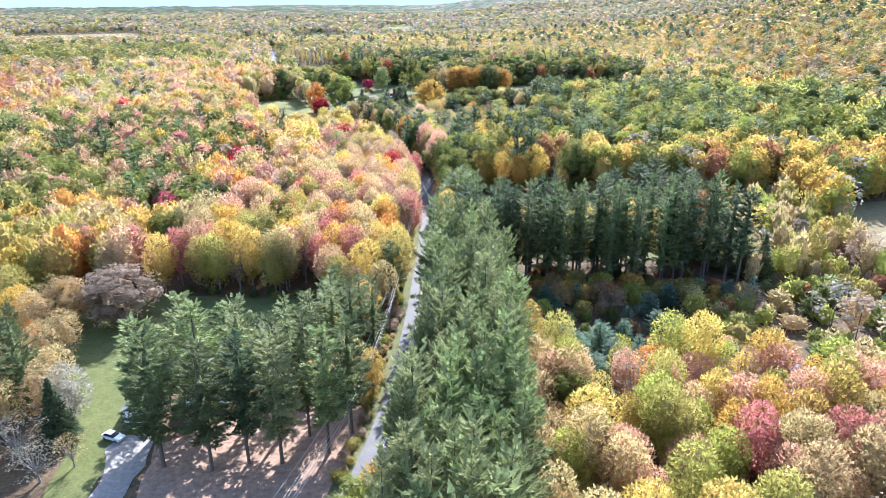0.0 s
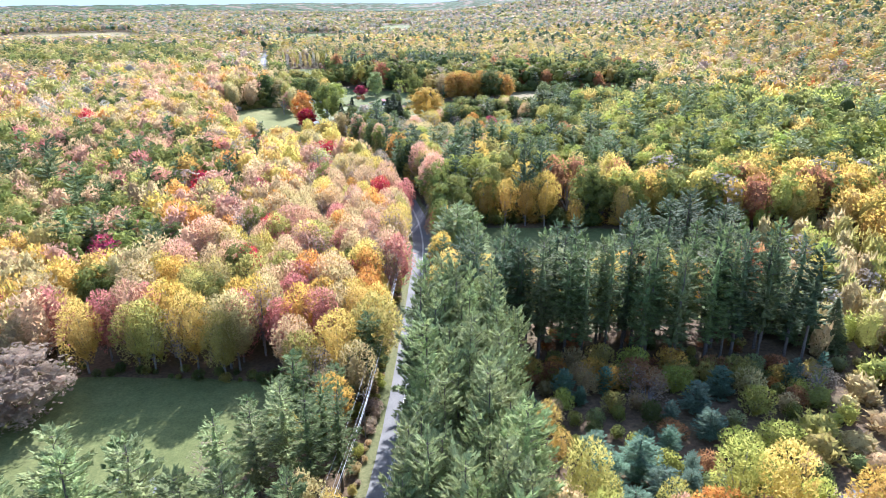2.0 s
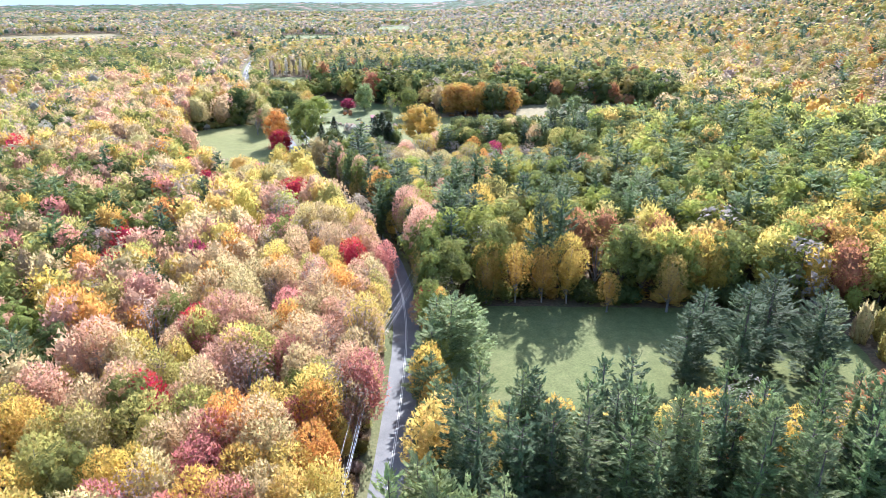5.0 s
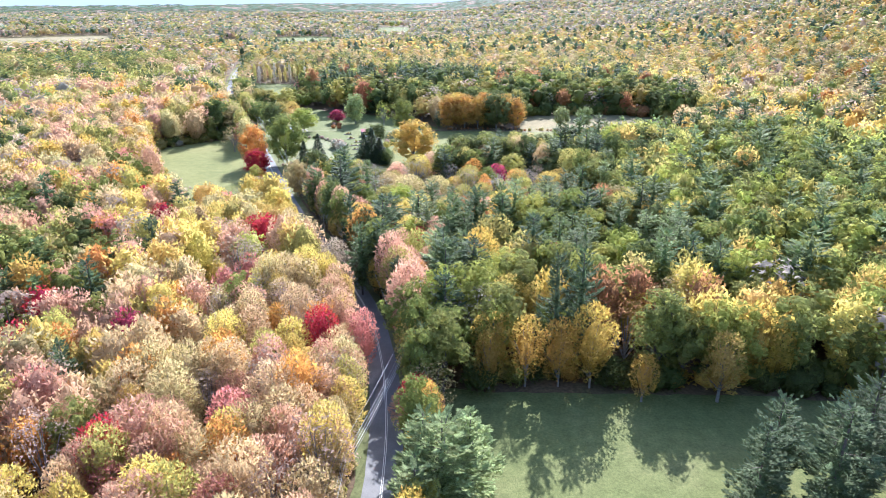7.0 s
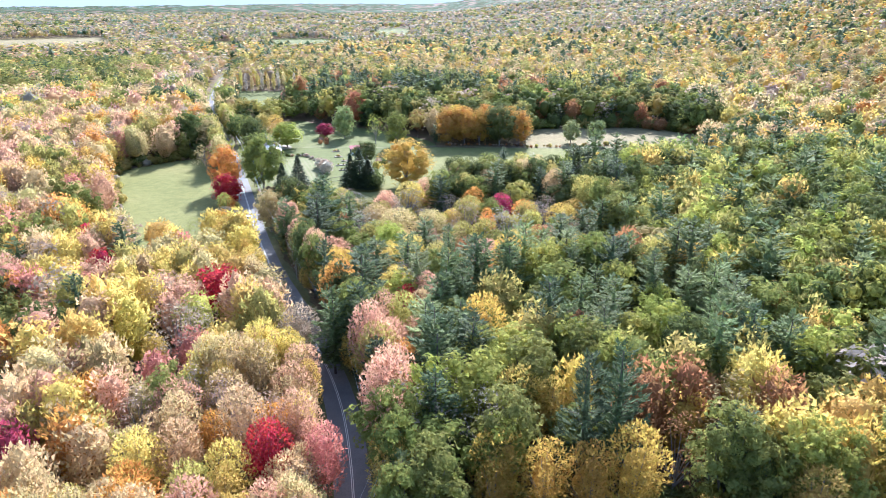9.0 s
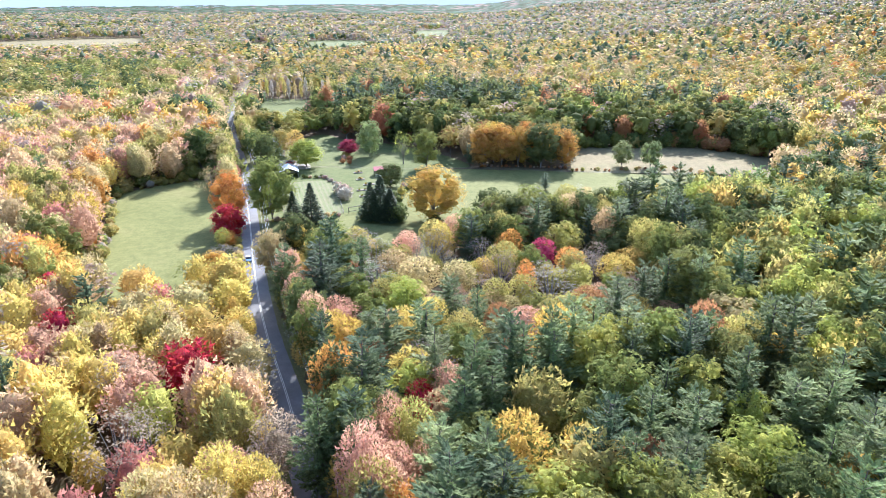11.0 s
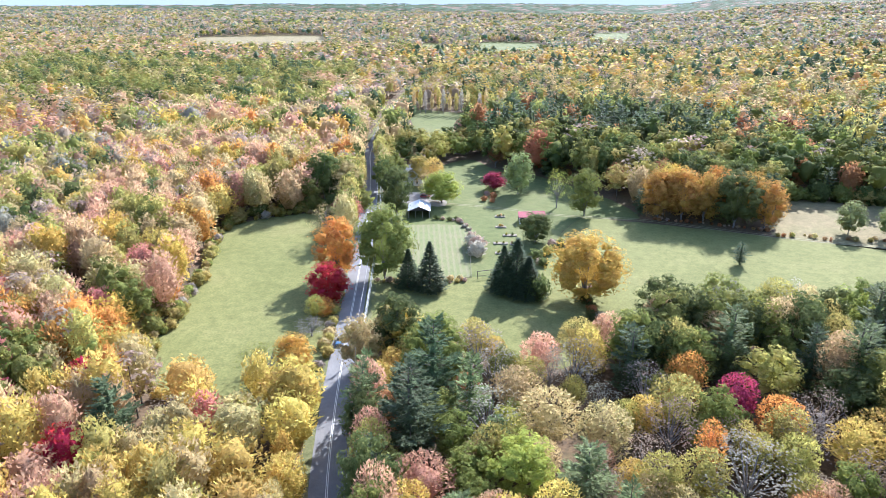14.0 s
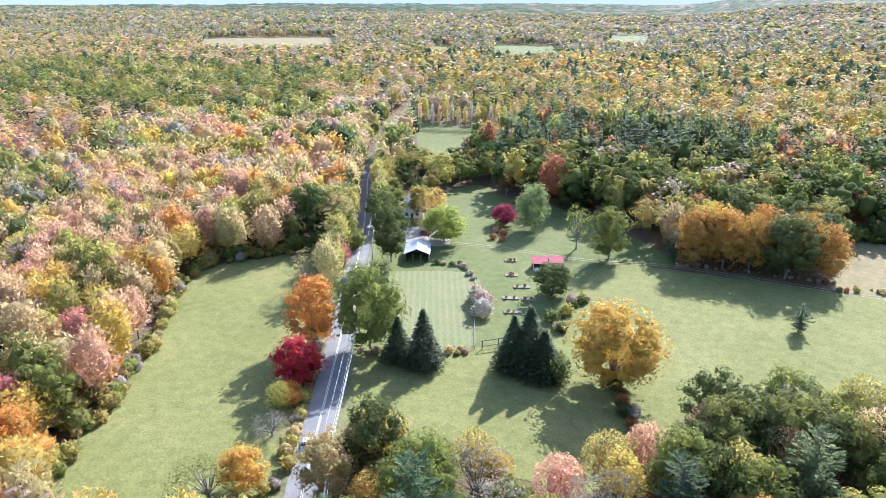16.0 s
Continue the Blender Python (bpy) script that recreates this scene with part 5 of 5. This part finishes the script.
CABLE = plain("cable", (0.58, 0.58, 0.56), 0.45, 1.0, 0.1, relief=0)
GRAVEL = plain("gravel", (0.30, 0.265, 0.225), 0.95, 1.2, 0.25)
NEEDLES_BED = plain("needle_litter", (0.33, 0.215, 0.145), 0.95, 0.9, 0.35)
DIRT = plain("track_dirt", (0.26, 0.235, 0.13), 0.95, 1.3, 0.25)
SOIL = plain("garden_soil", (0.22, 0.18, 0.13), 0.95, 1.5, 0.35)


def glossy(name, colour, rough, metal=0.0, coat=0.0):
    m, nt, b = mat(name, rough)
    b.inputs["Base Color"].default_value = (*colour, 1)
    b.inputs["Metallic"].default_value = metal
    b.inputs["Coat Weight"].default_value = coat
    b.inputs["Specular IOR Level"].default_value = 0.5
    return m


GLASS_DARK = glossy("tinted_glass", (0.02, 0.025, 0.03), 0.08)
RUBBER = glossy("rubber", (0.02, 0.02, 0.02), 0.8)
CHROME = glossy("chrome", (0.6, 0.6, 0.6), 0.2, 1.0)
LAMP_CLEAR = glossy("headlight_glass", (0.75, 0.76, 0.78), 0.15)
LAMP_RED = glossy("tail_light", (0.35, 0.02, 0.02), 0.2)


def pond_material():
    m, nt, b = mat("pond_water", 0.12)
    b.inputs["Base Color"].default_value = (0.10, 0.10, 0.085, 1)
    b.inputs["Specular IOR Level"].default_value = 0.6
    bump(nt, b, noise_fac(nt, 1.2, 4), 0.15, 0.05)
    return m


field("pond", [(66, 128), (70, 135), (79, 137), (87, 134), (88, 127), (80, 122), (71, 123)], pond_material(), 0.09, "shallow pale woodland pond")
field("driveway", [(-63, 105), (-61, 109), (-56, 110), (-54, 103), (-54, 97), (-54, 90), (-58, 84), (-62, 86), (-59, 95)], GRAVEL, 0.10, "pale gravel driveway")
field("needle_bed", [(-54, 106), (-34, 118), (-15, 118), (-15, 100), (-19, 84), (-47, 84)], NEEDLES_BED, 0.05, "reddish pine needle litter under the pines")
field("yard", [(-100, 562), (-84, 562), (-76, 552), (-78, 546), (-98, 548)], GRAVEL, 0.10, "gravel yard by the shed")


def mown_material():
    """Grass cut in long lanes, some of them bare and dry."""
    m, nt, b = mat("mown_rows", 0.92)
    g = nt.nodes.new("ShaderNodeNewGeometry")
    mp = nt.nodes.new("ShaderNodeMapping")
    mp.inputs["Rotation"].default_value = (0, 0, radians(-20))
    w = nt.nodes.new("ShaderNodeTexWave")
    w.inputs["Scale"].default_value, w.inputs["Distortion"].default_value, w.inputs["Detail"].default_value = 0.16, 0.5, 2.0
    nt.links.new(g.outputs["Position"], mp.inputs[0])
    nt.links.new(mp.outputs[0], w.inputs[0])
    col = ramp(nt, w.outputs["Fac"], [(0.2, (0.135, 0.15, 0.052)), (0.6, (0.155, 0.16, 0.065)), (0.9, (0.195, 0.175, 0.09))])
    col = mix(nt, 0.55, col, ramp(nt, noise_fac(nt, 0.12, 5), [(0.35, (0.13, 0.155, 0.048)), (0.65, (0.19, 0.168, 0.08))]))
    col = mix(nt, 1.0, col, ramp(nt, noise_fac(nt, 2.5, 5), [(0.3, (0.7, 0.7, 0.7)), (0.7, (1.25, 1.25, 1.25))]), "MULTIPLY")
    nt.links.new(col, b.inputs["Base Color"])
    return m


field("mown_garden", [(-86, 519), (-78, 500), (-69, 478), (-58, 472), (-46, 479), (-52, 500), (-59, 526)], mown_material(), 0.10, "mown garden grass cut in lanes")


def gable_roof(bm, lx, ly, eave, ridge, over, thick=0.14):
    """Two sloping slabs with the ridge along y."""
    for s in (-1, 1):
        a, b_ = (lx / 2 + over) * s, ridge
        z0 = eave - (ridge - eave) * over / (lx / 2)
        vs = [(a, -ly / 2 - over, z0), (a, ly / 2 + over, z0), (0, ly / 2 + over, b_), (0, -ly / 2 - over, b_)]
        lo = [bm.verts.new(v) for v in vs]
        hi = [bm.verts.new((v[0], v[1], v[2] + thick)) for v in vs]
        bm.faces.new(lo), bm.faces.new(hi[::-1])
        for i in range(4):
            bm.faces.new((lo[i], lo[(i + 1) % 4], hi[(i + 1) % 4], hi[i]))
    bmesh.ops.recalc_face_normals(bm, faces=bm.faces)
    return bm


def gable_walls(bm, lx, ly, eave, ridge, t=0.18, front_open=False):
    """Four walls with gables at both ends, each with thickness."""
    for y in (-ly / 2, ly / 2):
        if front_open and y < 0:
            continue
        prof = [(-lx / 2, 0), (lx / 2, 0), (lx / 2, eave), (0, ridge), (-lx / 2, eave)]
        a = [bm.verts.new((x, y - t / 2, z)) for x, z in prof]
        c = [bm.verts.new((x, y + t / 2, z)) for x, z in prof]
        bm.faces.new(a), bm.faces.new(c[::-1])
        for i in range(5):
            bm.faces.new((a[i], a[(i + 1) % 5], c[(i + 1) % 5], c[i]))
    for x in (-lx / 2, lx / 2):
        box(bm, x, 0, 0, t, ly - t - 0.01, eave)
    bmesh.ops.recalc_face_normals(bm, faces=bm.faces)
    return bm


def building(name, label, x, y, turn, lx, ly, eave, ridge, wall_mat, roof_mat, openings, front_open=False, chimney=False):
    """openings: side (-1 front, 1 back, 2 right, -2 left), offset, sill, width, height, kind."""
    top = new(name)
    top.matrix_basis = pose(x, y, ground_z(x, y) + 0.05, 0, 0, turn)
    tagged(top, label, name.replace("_", " "))
    part("wall", gable_walls(bmesh.new(), lx, ly, eave, ridge, 0.18, front_open), wall_mat, top)
    roof = part("roof", gable_roof(bmesh.new(), lx, ly, eave, ridge, 0.4), roof_mat, top)
    bm = bmesh.new()
    box(bm, 0, 0, ridge + 0.12, 0.3, ly + 0.8, 0.08)
    part("ridge_cap", bm, roof_mat, roof)
    if chimney:
        part("chimney", box(bmesh.new(), 0.6, ly * 0.2, ridge - 0.6, 0.7, 0.7, 1.9, 0, 0.03), RED_TIN, roof)
    for side, off, sill, w, hh, what in openings:
        bm, fr = bmesh.new(), bmesh.new()
        if abs(side) == 1:
            yy = side * (ly / 2 + 0.10)
            box(bm, off, yy, sill, w, 0.06, hh)
            for dx in (-w / 2, w / 2):
                box(fr, off + dx, yy, sill - 0.06, 0.1, 0.10, hh + 0.12)
            for dz in (-0.08, hh):
                box(fr, off, yy, sill + dz, w + 0.1, 0.10, 0.1)
        else:
            xx = math.copysign(lx / 2 + 0.10, side)
            box(bm, xx, off, sill, 0.06, w, hh)
            for dy in (-w / 2, w / 2):
                box(fr, xx, off + dy, sill - 0.06, 0.10, 0.1, hh + 0.12)
            for dz in (-0.08, hh):
                box(fr, xx, off, sill + dz, 0.10, w + 0.1, 0.1)
        p = part(what, bm, GLASS_DARK if what == "window" else DARK_WOOD, top)
        part("frame", fr, WHITE, p)
    if front_open:
        for k in range(4):
            part("post", box(bmesh.new(), -lx / 2 + 0.1 + k * (lx - 0.2) / 3, -ly / 2 - 0.1, 0, 0.16, 0.16, eave), WOOD, top)
    return top


building("shed", "open-fronted garden shed with a pale tin roof", -82.2, 534.5, 18, 8.2, 9.0, 2.9, 4.6, WOOD, TIN, [(2, 1.0, 1.0, 1.2, 1.0, "window")], front_open=True)
building("house", "small white wooden house with a grey roof under trees", -101, 578, 18, 8.5, 12.0, 4.8, 7.6, WHITE, SLATE,
         [(-1, -2.2, 1.0, 1.0, 1.5, "window"), (-1, 2.2, 1.0, 1.0, 1.5, "window"), (-1, 0, 0.1, 1.0, 2.05, "door"), (2, -3, 1.0, 1.0, 1.5, "window"), (2, 0, 1.0, 1.0, 1.5, "window"), (2, 3, 1.0, 1.0, 1.5, "window")], chimney=True)
building("barn", "small barn with a red roof at the field edge", 119, 524, -12, 8.0, 11.0, 3.2, 5.6, DARK_WOOD, RED_TIN, [(-1, 0, 0.05, 2.6, 2.6, "door"), (-2, 0, 1.2, 1.0, 0.9, "window")])
building("house", "grey-roofed house half hidden behind tall pines", -49, 126, 8, 9.0, 13.0, 4.2, 7.0, WHITE, SLATE,
         [(-1, -2.4, 1.0, 1.1, 1.4, "window"), (-1, 2.4, 1.0, 1.1, 1.4, "window"), (-1, 0, 0.1, 1.0, 2.05, "door"), (-2, -3, 1.0, 1.1, 1.4, "window"), (-2, 3, 1.0, 1.1, 1.4, "window")], chimney=True)
building("garage", "low white garage beside the gravel driveway", -60, 117, 5, 6.5, 7.0, 2.7, 4.4, WHITE, SLATE, [(-1, 0, 0.05, 3.0, 2.2, "door")])


def animal_shelter():
    """Two-bay run-in shelter with mono-pitch red roofs."""
    top = new("shelter")
    top.matrix_basis = pose(-37.2, 538.6, 0.05, 0, 0, 17)
    tagged(top, "low open shelter with a red tin roof", "shelter")
    for x0, w, up in ((-2.7, 5.4, 0.0), (2.65, 5.0, 0.25)):
        bm = bmesh.new()
        lo = [bm.verts.new(v) for v in ((x0 - w / 2, -2.5, 2.7 + up), (x0 + w / 2, -2.5, 2.7 + up), (x0 + w / 2, 2.4, 3.5 + up), (x0 - w / 2, 2.4, 3.5 + up))]
        hi = [bm.verts.new((*v.co.xy, v.co.z + 0.1)) for v in lo]
        bm.faces.new(lo[::-1]), bm.faces.new(hi)
        for i in range(4):
            bm.faces.new((lo[i], lo[(i + 1) % 4], hi[(i + 1) % 4], hi[i]))
        part("roof", bm, RED_TIN, top)
    part("back_wall", box(bmesh.new(), 0, 2.2, 0, 10.2, 0.12, 3.2), DARK_WOOD, top)
    for x in (-5.1, 5.1):
        part("side_wall", box(bmesh.new(), x, 0, 0, 0.12, 4.3, 2.5), DARK_WOOD, top)
    for x in (-5.0, -2.5, 0, 2.6, 5.0):
        part("post", box(bmesh.new(), x, -2.3, 0, 0.15, 0.15, 2.65), WHITE, top)
    for x in (-3.7, 3.8):
        part("half_door", box(bmesh.new(), x, -2.3, 0.1, 1.9, 0.06, 1.0), WHITE, top)


animal_shelter()


def car(label, x, y, turn, paint, roof_paint):
    """A hatchback: body with sills and bonnet, glasshouse, roof, wheels, lamps."""
    top = new("car")
    top.matrix_basis = pose(x, y, ground_z(x, y) + 0.115, 0, 0, turn)
    tagged(top, label, "car")
    prof = [(-2.2, 0.35), (-2.25, 0.62), (-2.15, 0.86), (-1.0, 1.0), (1.55, 0.98), (2.15, 0.92), (2.2, 0.55), (2.1, 0.35)]
    bm = bmesh.new()
    sides = [[bm.verts.new((s * (0.86 if z > 0.8 else 0.9), -yy, z)) for yy, z in prof] for s in (-1, 1)]
    bm.faces.new(sides[0]), bm.faces.new(sides[1][::-1])
    for i in range(len(prof)):
        j = (i + 1) % len(prof)
        bm.faces.new((sides[0][i], sides[1][i], sides[1][j], sides[0][j]))
    bmesh.ops.recalc_face_normals(bm, faces=bm.faces)
    bmesh.ops.bevel(bm, geom=list(bm.edges), offset=0.05, segments=2, affect="EDGES")
    body = part("body", bm, paint, top)
    bm = bmesh.new()
    lo = [bm.verts.new(v) for v in ((-0.82, 1.0, 0.97), (0.82, 1.0, 0.97), (0.82, -1.75, 0.95), (-0.82, -1.75, 0.95))]
    hi = [bm.verts.new(v) for v in ((-0.64, 0.25, 1.42), (0.64, 0.25, 1.42), (0.64, -1.25, 1.42), (-0.64, -1.25, 1.42))]
    for i in range(4):
        bm.faces.new((lo[i], lo[(i + 1) % 4], hi[(i + 1) % 4], hi[i]))
    bm.faces.new(hi), bm.faces.new(lo[::-1])
    bmesh.ops.recalc_face_normals(bm, faces=bm.faces)
    part("windows", bm, GLASS_DARK, body, "dark tinted glass")
    part("roof", box(bmesh.new(), 0, -0.5, 1.42, 1.30, 1.55, 0.06, 0, 0.02), roof_paint, body)
    for sx in (-1, 1):
        part("headlight", box(bmesh.new(), sx * 0.62, 2.16, 0.66, 0.34, 0.10, 0.16, 0, 0.03), LAMP_CLEAR, body)
        part("tail_light", box(bmesh.new(), sx * 0.7, -2.17, 0.7, 0.22, 0.08, 0.2, 0, 0.02), LAMP_RED, body)
        part("mirror", box(bmesh.new(), sx * 0.98, 0.75, 0.95, 0.18, 0.12, 0.12, 0, 0.03), paint, body)
        for sy in (1.35, -1.35):
            bm = bmesh.new()
            bmesh.ops.create_cone(bm, cap_ends=True, segments=18, radius1=0.33, radius2=0.33, depth=0.22, matrix=pose(sx * 0.8, sy, 0.33, 0, 90, 0))
            wheel = part("wheel", bm, RUBBER, top)
            bm = bmesh.new()
            bmesh.ops.create_cone(bm, cap_ends=True, segments=14, radius1=0.2, radius2=0.17, depth=0.05, matrix=pose(sx * 0.925, sy, 0.33, 0, 90, 0))
            part("rim", bm, CHROME, wheel)
    part("bumper", box(bmesh.new(), 0, 2.2, 0.36, 1.6, 0.12, 0.22, 0, 0.04), paint, body)
    return top


BLUE_PAINT, RED_PAINT, PALE_PAINT = glossy("blue_car_paint", (0.04, 0.13, 0.24), 0.35, 0.2, 0.8), glossy("red_car_paint", (0.28, 0.02, 0.04), 0.35, 0.1, 0.8), glossy("pale_car_paint", (0.6, 0.63, 0.65), 0.4, 0.1, 0.6)
# the blue car's roof gets pale paint to imitate a reflection
car("blue car with its roof painted pale as a reflection driving on the road", -66.3, 429.0, 200, BLUE_PAINT, PALE_PAINT)
car("dark red car parked in the gravel yard", -87.5, 556.5, 285, RED_PAINT, RED_PAINT)
car("pale silver car parked on the driveway", -62.6, 108.0, 250, PALE_PAINT, PALE_PAINT)


# ---- poles and wires ----
def road_point(y, off):
    i = int(np.argmin(abs(FINE[:, 1] - y)))
    d = FINE[min(i + 1, len(FINE) - 1)] - FINE[i - 1]
    d /= np.linalg.norm(d)
    return FINE[i][0] + d[1] * off, FINE[i][1] - d[0] * off, math.degrees(math.atan2(d[1], d[0])) - 90


def cyl(r0, r1, z0, z1, x=0.0, y=0.0, seg=8):
    bm = bmesh.new()
    bmesh.ops.create_cone(bm, cap_ends=True, segments=seg, radius1=r0, radius2=r1, depth=z1 - z0, matrix=pose(x, y, (z0 + z1) / 2))
    return bm


def utility_pole(x, y, turn, transformer):
    top = new("utility_pole")
    top.matrix_basis = pose(x, y, ground_z(x, y), 0, 0, turn)
    tagged(top, "weathered wooden utility pole with a crossarm and wires", "utility pole", "roadside poles")
    part("pole", cyl(0.16, 0.11, -0.5, 10.4), WOOD, top)
    arm = part("crossarm", box(bmesh.new(), 0, 0.14, 9.55, 2.3, 0.12, 0.13), WOOD, top)
    for dx in (-1.0, 0.45, 1.0):
        part("insulator", cyl(0.05, 0.035, 9.68, 9.86, dx, 0.14), WHITE, arm)
    if transformer:
        part("transformer", cyl(0.27, 0.27, 7.8, 8.8, 0, -0.45, 12), TIN, top, "grey transformer drum")
    return top


SPOTS = [(58, -6.2), (106, -6.2), (150, -6.2), (193, -6.2), (236, -6.2), (277, 5.2), (322, 5.2), (372, 5.2), (424, 5.0), (473, 5.2), (523, 5.2), (574, 5.2), (625, 5.2), (690, 5.2)]
STANDS = [road_point(y, o) for y, o in SPOTS]
for i, (x, y, turn) in enumerate(STANDS):
    utility_pole(x, y, turn, i in (3, 8))


def wire(a, b, sag, r, label):
    """One span of cable hanging between two poles."""
    pts = [tuple(a[k] + (b[k] - a[k]) * t / 10 - (4 * sag * (t / 10) * (1 - t / 10) if k == 2 else 0) for k in range(3)) for t in range(11)]
    v, f = tube(pts, [r] * 11, 5)
    tagged(new("power_line", mesh_from("power_line", v, f, CABLE, True)), label, "power line", "overhead lines")


for (x0, y0, a0), (x1, y1, a1) in zip(STANDS, STANDS[1:]):
    for dx, z, r, sag in ((-1.0, 9.87, 0.022, 0.7), (0.45, 9.87, 0.022, 0.7), (1.0, 9.87, 0.022, 0.7), (0.14, 7.4, 0.04, 0.9), (0.14, 6.6, 0.032, 0.9)):
        ends = [(x + dx * math.cos(radians(a)), y + dx * math.sin(radians(a)), ground_z(x, y) + z) for x, y, a in ((x0, y0, a0), (x1, y1, a1))]
        wire(*ends, sag, r, "overhead cable sagging between the roadside poles")


# ---- fences and garden ----
def fence(line, post_h, gap, rails, label, material, rail_r=0.03):
    pts = spline(line, gap)
    top = new("fence")
    top.matrix_basis = pose(*line[0], 0)
    tagged(top, label, "fence")
    ox, oy = line[0]
    base = bmesh.new()
    box(base, 0, 0, -0.3, 0.12, 0.12, post_h + 0.3)
    me = bpy.data.meshes.new("post")
    base.to_mesh(me)
    base.free()
    me.materials.append(WOOD)
    for x, y in pts:
        p = new("post", me)
        p.parent = top
        p.location = (x - ox, y - oy, ground_z(x, y))
    for z in rails:
        v, f = tube([(x - ox, y - oy, ground_z(x, y) + z) for x, y in pts], [rail_r] * len(pts), 4)
        r = new("rail", mesh_from("rail", v, f, material))
        r.parent = top
    return top


TRACK = spline([(-80, 550.5), (-72, 551), (-58, 552), (-36, 550.5), (-20, 551), (2, 554.5), (25, 552.5), (51, 550), (64, 549.5), (90, 549), (130, 541)], 2.0)
for off in (-0.85, 0.85):
    tagged(new("track", strip("track", TRACK, off - 0.2, off + 0.2, 0.115, DIRT, 0.2)), "pale worn wheel track across the grass", "track", kind="structure")
fence([(-45, 479), (-50, 496), (-58, 524)], 1.2, 3.0, (0.5, 1.05), "weathered wooden garden fence", WOOD, 0.05)
fence([(-66, 470), (-58, 474), (-45, 479)], 1.2, 3.0, (0.5, 1.05), "weathered wooden field fence", WOOD, 0.05)


def arbour():
    top = new("garden_gate")
    top.matrix_basis = pose(-39.5, 482.5, 0.05, 0, 0, 36)
    tagged(top, "dark timber garden gateway with a crossbar", "garden gate")
    for x in (-4.5, 0, 4.5):
        part("post", box(bmesh.new(), x, 0, 0, 0.2, 0.2, 2.3), DARK_WOOD, top)
    part("crossbar", box(bmesh.new(), 0, 0, 2.3, 9.6, 0.2, 0.16), DARK_WOOD, top)
    part("rail", box(bmesh.new(), 0, 0.0, 0.7, 8.8, 0.08, 0.12), DARK_WOOD, top)


arbour()


def garden_bed(x, y, turn, w, d, seed):
    rnd = random.Random(seed)
    top = new("garden_bed")
    top.matrix_basis = pose(x, y, 0.1, 0, 0, turn)
    tagged(top, "raised garden bed with pale boards and fading plants", "garden bed", "garden beds")
    part("soil", box(bmesh.new(), 0, 0, 0, w - 0.2, d - 0.2, 0.28), SOIL, top)
    for s in (-1, 1):
        part("board", box(bmesh.new(), 0, s * d / 2, 0, w + 0.1, 0.09, 0.3), WOOD, top)
        part("board", box(bmesh.new(), s * w / 2, 0, 0, 0.09, d - 0.1, 0.3), WOOD, top)
    for k in range(5):
        v, f = FORMS["shrub"][k % 3]["crown"]
        s = rnd.uniform(0.035, 0.06)
        ob = new("plant", mesh_from("plant", v * s + (rnd.uniform(-w, w) * 0.36, rnd.uniform(-d, d) * 0.3, 0.26), f, LEAF))
        ob.color = (*TINT[rnd.choice(["green", "olive", "dun", "oak"])], 1)
        ob.parent = top


for k, (x, y) in enumerate([(-47.3, 529), (-43.3, 512), (-50.5, 541), (-40.5, 503), (-38, 513), (-42, 521)]):
    garden_bed(x, y, 17, 5.0 if k % 2 else 4.0, 1.6, k)
